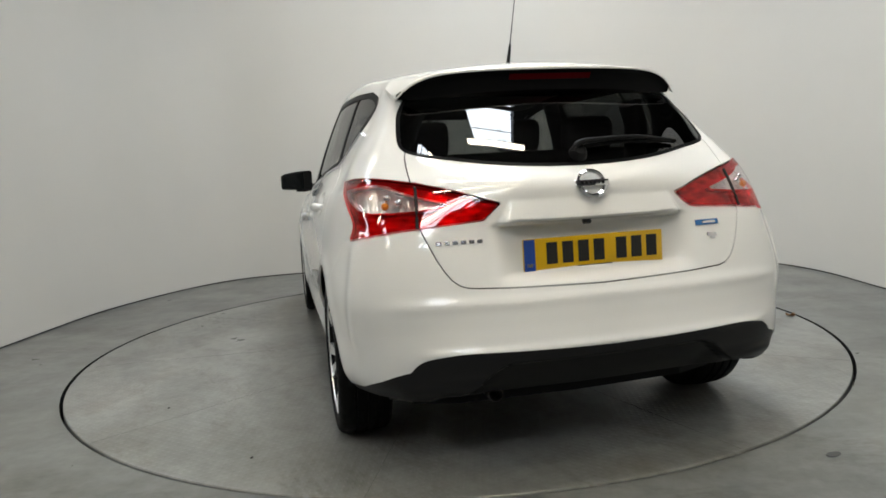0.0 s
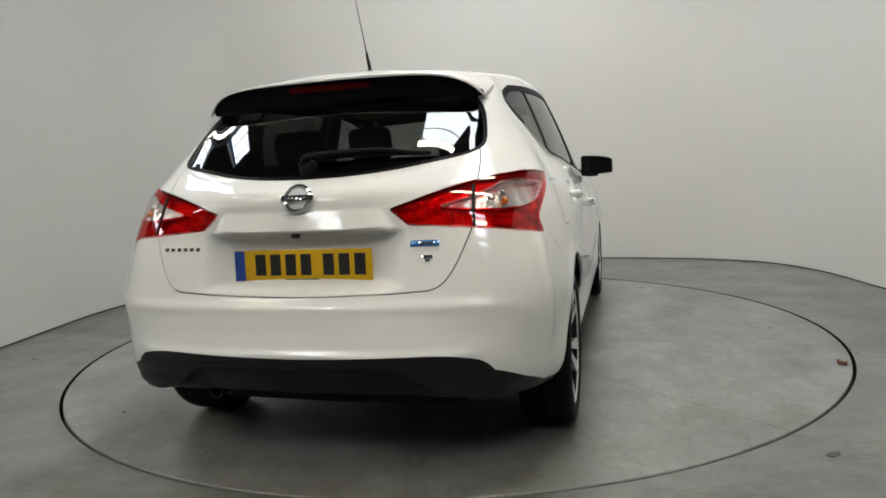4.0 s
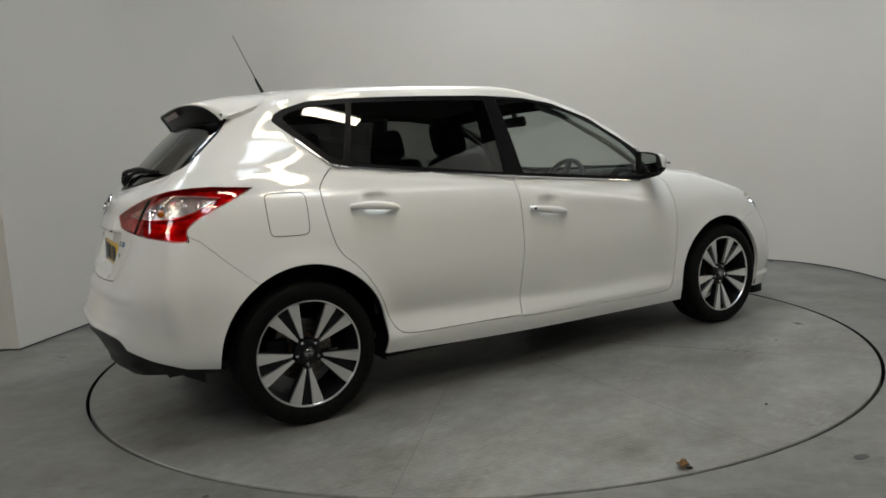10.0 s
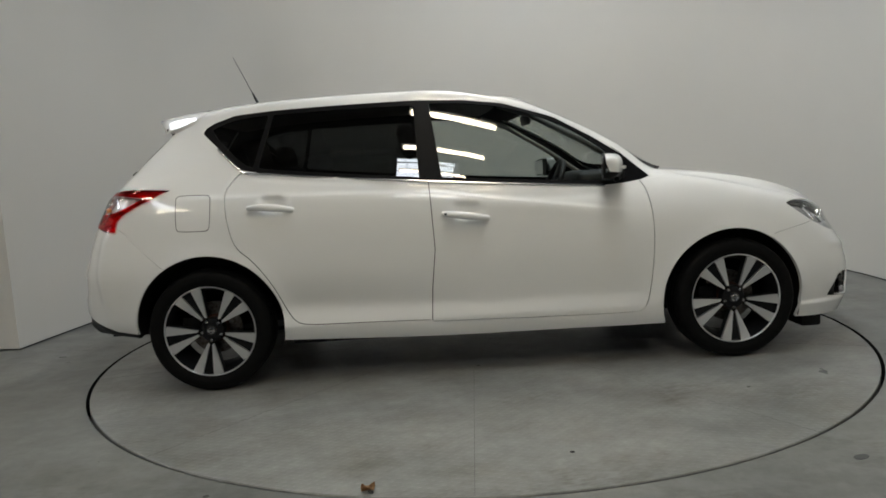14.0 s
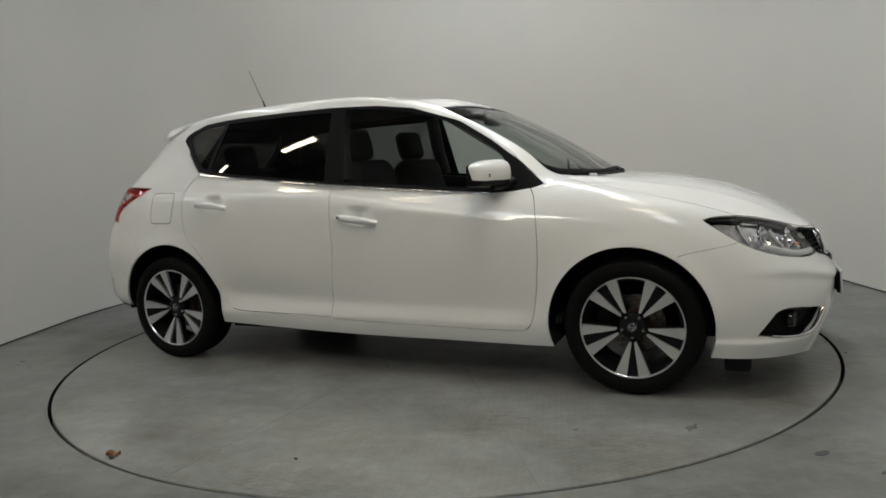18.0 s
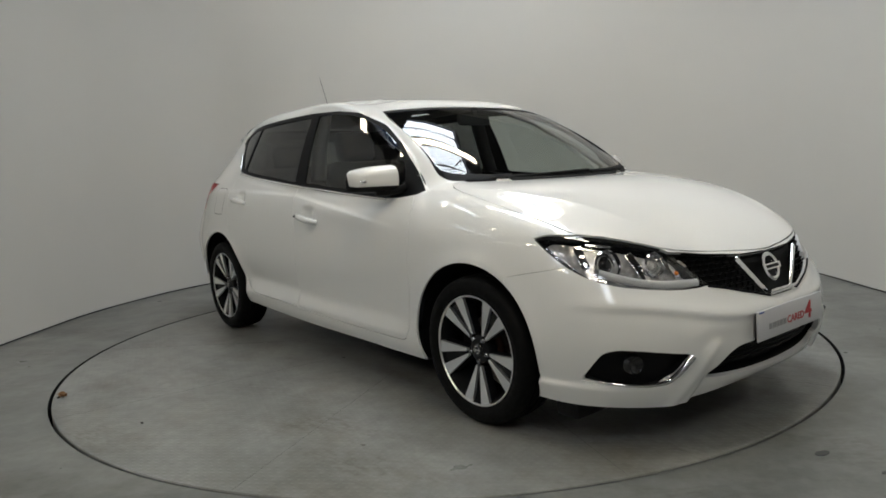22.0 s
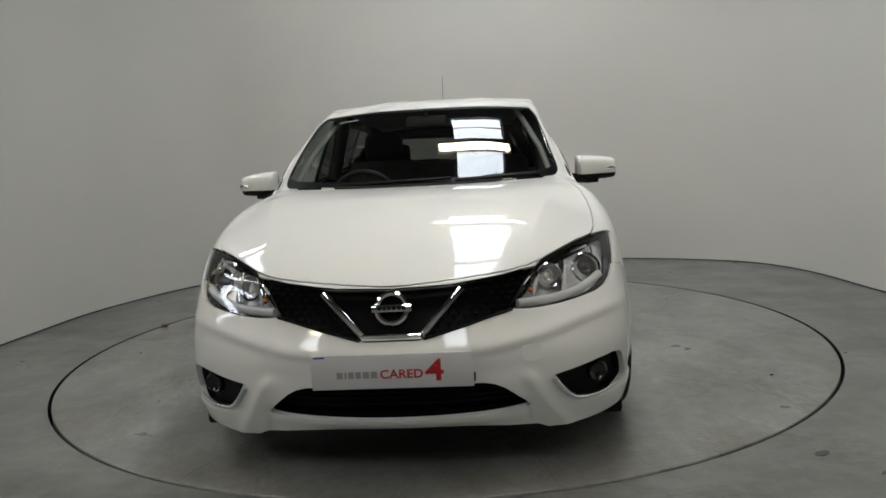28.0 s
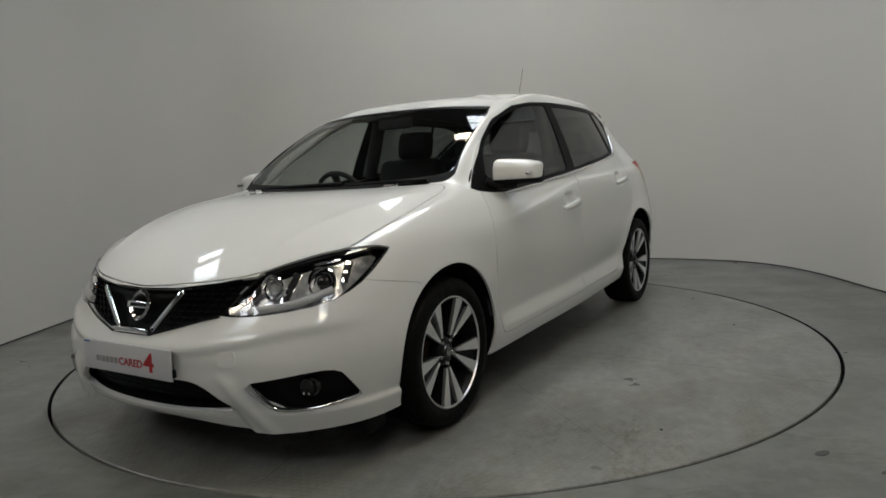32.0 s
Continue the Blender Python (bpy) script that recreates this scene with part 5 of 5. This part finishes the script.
# ---- door mirrors ----
for side in (1, -1):
    mir = new("door_mirror")
    mir.parent = car
    mir["label"] = "white door mirror on a black foot"

    def outline(f):
        """Back x, depth ahead, middle height and half height at the share f of the way out."""
        end = min(1.0, f / 0.08, (1 - f) / 0.10)
        rnd = (max(0.0, 1 - (1 - end) ** 2)) ** 0.5
        top, low = 1.094 - 0.006 * f - 0.020 * f ** 3, 0.962 + 0.010 * f ** 2
        return 0.702 - 0.045 * f, (0.098 - 0.040 * f * f) * (0.3 + 0.7 * rnd), (top + low) / 2, (top - low) / 2 * (0.72 + 0.28 * rnd)

    def shell(a0, a1, ns=22, na=16):
        bm = bmesh.new()
        rows = []
        for i in range(ns + 1):
            f = 0.5 - 0.5 * math.cos(math.pi * i / ns)
            xb, dep, zc, hh = outline(f)
            row = []
            for j in range(na + 1):
                a = radians(a0 + (a1 - a0) * j / na)
                sn = math.sin(a)
                row.append(bm.verts.new((xb + dep * max(0.0, math.cos(a)) ** 0.62, side * (0.790 + 0.212 * f), zc + hh * math.copysign(abs(sn) ** 0.7, sn))))
            rows.append(row)
        for p, q in zip(rows, rows[1:]):
            for j in range(na):
                bm.faces.new((p[j], p[j + 1], q[j + 1], q[j]))
        bm.faces.new(rows[0]), bm.faces.new(rows[-1])
        return bm

    def back(shrink, x0, x1):
        bm = bmesh.new()
        fs = [0.5 - 0.5 * math.cos(math.pi * i / 20) for i in range(21)]
        ring = [(f, 1) for f in fs] + [(f, -1) for f in fs[::-1]]
        loops = []
        for dx in (x0, x1):
            row = []
            for f, s in ring:
                xb, dep, zc, hh = outline(f)
                g = 0.5 + (f - 0.5) * shrink
                row.append(bm.verts.new((xb + dx, side * (0.790 + 0.212 * g), zc + s * hh * shrink * (1.0 if 0 < f < 1 else 0.8))))
            loops.append(row)
        n = len(ring)
        for k in range(n):
            j = (k + 1) % n
            bm.faces.new((loops[0][k], loops[0][j], loops[1][j], loops[1][k]))
        bm.faces.new(loops[0]), bm.faces.new(loops[1][::-1])
        return bm
    part("cap", shell(-22, 90), PAINT, mir, "white mirror cap")
    part("lower_shell", shell(-90, -22), BLACK, mir, "black lower shell")
    part("back_frame", back(0.985, 0.0, -0.012), BLACK, mir, "black mirror frame")
    part("mirror_glass", back(0.86, -0.010, -0.0135), MIRRORGLASS, mir)
    xb, dep, zc, hh = outline(0.80)
    part("signal_strip", boxes(((0.012, 0.095, 0.016), pose(xb + dep * 0.97, side * 0.945, zc - 0.004, 0, 0, side * -24), 0.005)), CHROME, mir, "clear side signal strip")
    bm = bmesh.new()
    tube(bm, [(0.80, side * 0.765, 0.985), (0.775, side * 0.80, 0.970), (0.745, side * 0.85, 0.962), (0.735, side * 0.90, 0.962)], 0.021, 10, 0.012)
    part("foot", bm, BLACK, mir, "black mirror foot")

p, n = on_skin("top", 0.495, 0.43, -1, -0.005)
part("sticker", boxes(((0.105, 0.016, 0.001), frame_on(p, n, Vector((-1, 0, 0.6))), 0.0003, 1)), PLATEWHITE, car, "small white sticker inside the windscreen", False)

# ---- front wipers ----
for y0, y1 in ((-0.42, 0.16), (0.18, 0.58)):
    bm = bmesh.new()
    tube(bm, [(1.128 - 0.7 * max(0, abs(y) - 0.2) ** 2, y, 1.004 + 0.0015 * k) for k, y in enumerate([y0 + (y1 - y0) * q / 8 for q in range(9)])], 0.008, 8)
    part("wiper", bm, BLACK, car, "black windscreen wiper")

# ---- wheels ----
TWIST = -8.0     # the right rear wheel stands turned against the others


def wheel(x, side):
    w = new("wheel")
    w.parent = car
    w.location = (x, side * 0.775, 0.311)
    w["label"] = "black tyre on a two-tone five twin-spoke alloy rim"
    out = Matrix.Rotation(radians(-90 * side), 4, "X")     # local z to the outside
    bm = bmesh.new()
    prof = [(.226, -.088), (.235, -.100), (.27, -.106), (.292, -.102), (.305, -.088), (.3105, -.060), (.311, -.045), (.304, -.044), (.304, -.036), (.3115, -.035), (.312, -.006), (.304, -.005), (.304, .005), (.312, .006),
            (.3115, .035), (.304, .036), (.304, .044), (.311, .045), (.3105, .060), (.305, .086), (.300, .093), (.292, .099), (.288, .1005), (.27, .1035), (.255, .1035), (.252, .1015), (.242, .1005), (.234, .097), (.230, .088)]
    lathe(bm, prof, 72, out)
    part("tyre", bm, RUBBER, w, "black rubber tyre")
    bm = bmesh.new()
    lathe(bm, [(.2305, .084), (.2325, .091), (.2310, .0955), (.2265, .0960), (.2235, .090)], 72, out)
    part("rim", bm, ALLOY, w, "machined rim edge")
    bm = bmesh.new()
    lathe(bm, [(.2235, .090), (.219, .075), (.205, .04), (.198, .0), (.198, -.085), (.226, -.088)], 60, out)
    part("barrel", bm, DARKALLOY, w, "dark grey barrel")
    bm = bmesh.new()
    lathe(bm, [(0.0001, .068), (.030, .068), (.045, .066), (.058, .060), (.063, .048), (.063, .02)], 40, out)
    part("hub", bm, DARKALLOY, w, "dark grey hub")
    bm = bmesh.new()
    lathe(bm, [(0.0001, .076), (.018, .0755), (.026, .073), (.0285, .068)], 28, out)
    part("centre_cap", bm, GLOSSBLACK, w, "black centre cap with a plain chrome ring")
    bm = bmesh.new()
    lathe(bm, [(.012, .0765), (.0145, .0782), (.017, .0765)], 28, out)
    box(bm, (0.040, 0.007, 0.003), out @ pose(0, 0, .0775))
    part("ring", bm, SATIN, w)
    for k in range(5):
        turn = out @ Matrix.Rotation(radians(72 * k + (-90 if side < 0 else 90) + (TWIST if x < 0 and side < 0 else 0)), 4, "Z")

        def solid(bm, pts, z_in, z_out, thick):
            """pts: (across, along, keep) outline; height runs from the hub to the rim."""
            zz = lambda r: z_in + (z_out - z_in) * (r - 0.07) / 0.152
            a = [bm.verts.new(turn @ Vector((r, t, zz(r)))) for t, r in pts]
            b = [bm.verts.new(turn @ Vector((r, t, zz(r) - thick))) for t, r in pts]
            n = len(pts)
            bm.faces.new(a), bm.faces.new(b[::-1])
            for i in range(n):
                j = (i + 1) % n
                bm.faces.new((a[i], b[i], b[j], a[j]))
        bm = bmesh.new()
        solid(bm, [(-.019, .070), (.019, .070), (.0785, .208), (.052, .2185), (.022, .2235), (-.022, .2235), (-.052, .2185), (-.0785, .208)], .058, .076, .035)
        part("spoke", bm, DARKALLOY, w, "dark twin spoke", False)
        for s in (1, -1):
            bm = bmesh.new()
            solid(bm, [(s * .0060, .074), (s * .0150, .066), (s * .0755, .2085), (s * .052, .2190), (s * .0270, .2236)], .071, .0905, .014)
            part("spoke_face", bm, ALLOY, w, "machined spoke face", False)
        bm = bmesh.new()
        lathe(bm, [(0.0001, .074), (.006, .074), (.0095, .070), (.0105, .060)], 10, turn @ pose(0.050, 0, 0))
        part("wheel_nut", bm, SATIN, w, "satin chrome wheel nut")
    bm = bmesh.new()
    lathe(bm, [(.05, -.012), (.135, -.012), (.135, -.034), (.05, -.034)], 48, out, True)
    part("brake_disc", bm, STEEL, w, "steel brake disc")
    bm = bmesh.new()
    lathe(bm, [(0.0001, .012), (.060, .012), (.072, .0), (.072, -.03)], 32, out)
    part("disc_bell", bm, RUST, w, "rusty disc bell")
    part("caliper", boxes(((0.10, 0.09, 0.07), out @ pose(-0.115, 0.02, -0.02), 0.015)), BLACK, w, "dark brake caliper")
    return w


for x in (1.35, -1.35):
    for side in (1, -1):
        wheel(x, side)
        bm = bmesh.new()
        cx, cz, rr = (1.335, .312, .368) if x > 0 else (-1.345, .325, .374)
        rows = []
        for y in (0.50, 0.60, 0.80, 0.848):
            rows.append([bm.verts.new((cx + rr * math.cos(a), side * y, cz + rr * math.sin(a))) for a in [radians(-18 + (216 if x > 0 else 203) * k / 30) for k in range(31)]])
        for a, b in zip(rows, rows[1:]):
            for k in range(30):
                bm.faces.new((a[k], a[k + 1], b[k + 1], b[k]))
        bm.faces.new(rows[0])
        part("arch_liner", bm, BLACK, car, "black wheel arch liner")

# ---- underside ----
bm = bmesh.new()
prism(bm, [(2.05, -.45), (2.08, 0), (2.05, .45), (1.80, .66), (1.72, .45), (.98, .45), (.95, .80), (-.95, .80), (-.98, .45), (-1.72, .45), (-1.74, .62), (-1.80, .45), (-1.82, 0), (-1.80, -.45), (-1.74, -.62), (-1.72, -.45), (-.98, -.45), (-.95, -.80), (.95, -.80), (.98, -.45), (1.72, -.45), (1.80, -.66)], 0.03, pose(0, 0, .205))
part("underbody", bm, BLACK, car, "black underbody", False)
part("front_undertray", boxes(((0.20, 1.0, 0.05), pose(1.93, 0, .185), 0.015), ((0.11, 0.20, 0.08), pose(1.785, -0.70, .160), 0.015), ((0.11, 0.20, 0.08), pose(1.785, 0.70, .160), 0.015)), BLACK, car, "black undertray and wheel deflectors")
part("rear_axle", boxes(((0.10, 1.2, 0.08), pose(-1.35, 0, .30), 0.02)), BLACK, car, "dark rear axle")
part("mid_silencer", boxes(((0.9, 0.16, 0.07), pose(-.1, 0.1, .185), 0.03)), BLACK, car, "dark exhaust box")

# ---- cabin ----


def seat(x, y):
    s = new("seat")
    s.parent = car
    s["label"] = "black cloth front seat with headrest"
    part("cushion", boxes(((0.50, 0.50, 0.17), pose(x, y, .50, 0, -8, 0), 0.06, 3)), SEAT, s)
    part("backrest", boxes(((0.16, 0.49, 0.62), pose(x - 0.30, y, .83, 0, -16, 0), 0.065, 3)), SEAT, s)
    part("headrest", boxes(((0.10, 0.26, 0.19), pose(x - 0.42, y, 1.225, 0, -12, 0), 0.045, 3)), SEAT, s)
    bm = bmesh.new()
    for k in (-1, 1):
        tube(bm, [(x - 0.385, y + k * 0.06, 1.08), (x - 0.41, y + k * 0.06, 1.18)], 0.006, 6)
    part("headrest_post", bm, CHROME, s)


seat(.12, .36), seat(.12, -.36)
bench = new("rear_bench")
bench.parent = car
bench["label"] = "black cloth rear bench with headrests"
part("cushion", boxes(((0.50, 1.25, 0.17), pose(-.72, 0, .52, 0, -8, 0), 0.06, 3)), SEAT, bench)
part("backrest", boxes(((0.15, 1.28, 0.58), pose(-1.03, 0, .84, 0, -18, 0), 0.06, 3)), SEAT, bench)
for y in (-.40, .40):
    part("headrest", boxes(((0.10, 0.25, 0.17), pose(-1.13, y, 1.185, 0, -12, 0), 0.045, 3)), SEAT, bench)
part("parcel_shelf", boxes(((0.42, 1.10, 0.03), pose(-1.46, 0, 1.03), 0.01)), SEAT, car, "black parcel shelf")
part("cabin_floor", boxes(((2.9, 1.45, 0.03), pose(-.45, 0, .30))), SEAT, car, "dark cabin carpet", False)
bm = boxes(((0.42, 1.36, 0.26), pose(.92, 0, .83, 0, 8, 0), 0.08, 4), ((0.30, 0.46, 0.12), pose(.76, -.36, .945), 0.05, 3), ((0.30, 0.30, 0.20), pose(.78, 0, .86), 0.03, 3))
dash = part("dashboard", bm, DASH, car, "dark grey dashboard")
part("instrument_glow", boxes(((0.01, 0.16, 0.09), pose(.618, 0, .90), 0.003)), GLOSSBLACK, dash, "dark dashboard screen")
bm = bmesh.new()
m = pose(.50, -.36, .90, 0, -66, 0)
prof = [(0.182 + 0.015 * math.cos(a), 0.015 * math.sin(a)) for a in (2 * math.pi * k / 10 for k in range(10))]
lathe(bm, prof, 40, m, True)
box(bm, (0.05, 0.34, 0.02), m, 0.008)
box(bm, (0.18, 0.05, 0.02), m @ pose(0.08, 0, 0), 0.008)
bmesh.ops.create_uvsphere(bm, u_segments=16, v_segments=10, radius=0.07, matrix=m @ Matrix.Diagonal((1, 1, 0.4, 1)))
part("steering_wheel", bm, DASH, car, "dark steering wheel")
part("centre_console", boxes(((0.75, 0.20, 0.28), pose(.25, 0, .45), 0.03), ((0.05, 0.05, 0.12), pose(.42, 0, .66), 0.02)), DASH, car, "dark centre console")
bm = boxes(((0.03, 0.23, 0.065), pose(.43, 0, 1.33, 0, -10, 0), 0.012), ((0.03, 0.03, 0.05), pose(.435, 0, 1.375), 0.008))
part("interior_mirror", bm, DASH, car, "dark interior mirror")
for side in (1, -1):
    part("door_card", boxes(((1.7, 0.03, 0.50), pose(-.15, side * .775, .66), 0.01)), DASH, doors[side][0], "dark door lining", False)
    bm = bmesh.new()
    tube(bm, [(-.19, side * .69, 1.02), (-.22, side * .655, 1.2), (-.23, side * .60, 1.41)], 0.045, 10)
    part("pillar_trim", bm, DASH, car, "dark pillar lining")
    bm = bmesh.new()
    tube(bm, [(.90, side * .655, 0.985), (.66, side * .612, 1.152), (.37, side * .537, 1.325), (.20, side * .51, 1.385)], 0.015, 10)
    part("screen_pillar_trim", bm, LINER, car, "pale windscreen pillar lining")
    bm = bmesh.new()
    tube(bm, [(-1.22, side * .60, 1.08), (-1.38, side * .52, 1.20), (-1.40, side * .48, 1.30)], 0.05, 10)
    part("rear_pillar_trim", bm, DASH, car, "dark rear pillar lining")

# ---- small things on the floor ----


def leaf(name, size, mat):
    bm = bmesh.new()
    n = 9
    rows = []
    for i in range(n):
        f = i / (n - 1)
        wd = size * 0.42 * math.sin(math.pi * min(1, f * 0.96 + 0.02)) ** 0.8
        z = 0.25 * size * (f - 0.5) ** 2 + 0.003
        rows.append([bm.verts.new((size * (f - 0.5), wd * k, z + 0.35 * size * abs(k) * (0.6 + 0.4 * math.sin(7 * f)))) for k in (-1, -0.5, 0, 0.5, 1)])
    for a, b in zip(rows, rows[1:]):
        for k in range(4):
            bm.faces.new((a[k], a[k + 1], b[k + 1], b[k]))
    geo = bmesh.ops.solidify(bm, geom=bm.faces[:], thickness=0.0012)
    return part(name, bm, mat)


leaf_ob = tagged(leaf("leaf", 0.055, LEAF), "curled dry brown leaf lying on the turntable", "leaf")
crumbs = []
for i, (cx, cy, cs) in enumerate(CRUMBS):
    bm = bmesh.new()
    bmesh.ops.create_icosphere(bm, subdivisions=1, radius=cs, matrix=Matrix.Diagonal((1.3, 0.8, 0.5, 1)))
    for v in bm.verts:
        v.co *= 1 + 0.3 * noise.noise(v.co * 90)
        v.co.z += cs * 0.45
    crumbs.append((tagged(part("grit_crumb", bm, GRIT), "small dark crumb of grit on the turntable", "grit", group="grit on the turntable"), cx, cy))
for sx, sy, r in ((1.305, -2.03, 0.021), (1.42, -2.20, 0.012), (-2.55, 1.80, 0.012)):
    bm = bmesh.new()
    prism(bm, [(r * (1 + 0.35 * noise.noise(Vector((k, r * 50, 1)))) * math.cos(a) * 1.5, r * (1 + 0.4 * noise.noise(Vector((k, 3, r * 90)))) * math.sin(a) * 0.8) for k, a in ((k, 2 * math.pi * k / 18) for k in range(18))], 0.0012, pose(sx, sy, 0.0004, 0, 0, 25))
    tagged(part("floor_stain", bm, material("oil_stain", (0.055, 0.055, 0.055), 0.5) if "oil_stain" not in bpy.data.materials else bpy.data.materials["oil_stain"], None, "", False), "small dark stain on the painted floor", "stain")


def motions():
    spin = [(t, Matrix.Rotation(radians(a), 4, "Z")) for t, a in TURN]
    walk(turntable, spin)
    walk(car, [(t, m @ CAR_ON_TABLE) for t, m in spin])
    walk(leaf_ob, [(t, m @ CAR_ON_TABLE @ pose(-0.479, -2.096, 0, 0, 0, 35)) for t, m in spin])
    for ob, cx, cy in crumbs:
        walk(ob, [(t, m @ pose(cx, cy, 0, 0, 0, 40 * cx)) for t, m in spin])


motions()
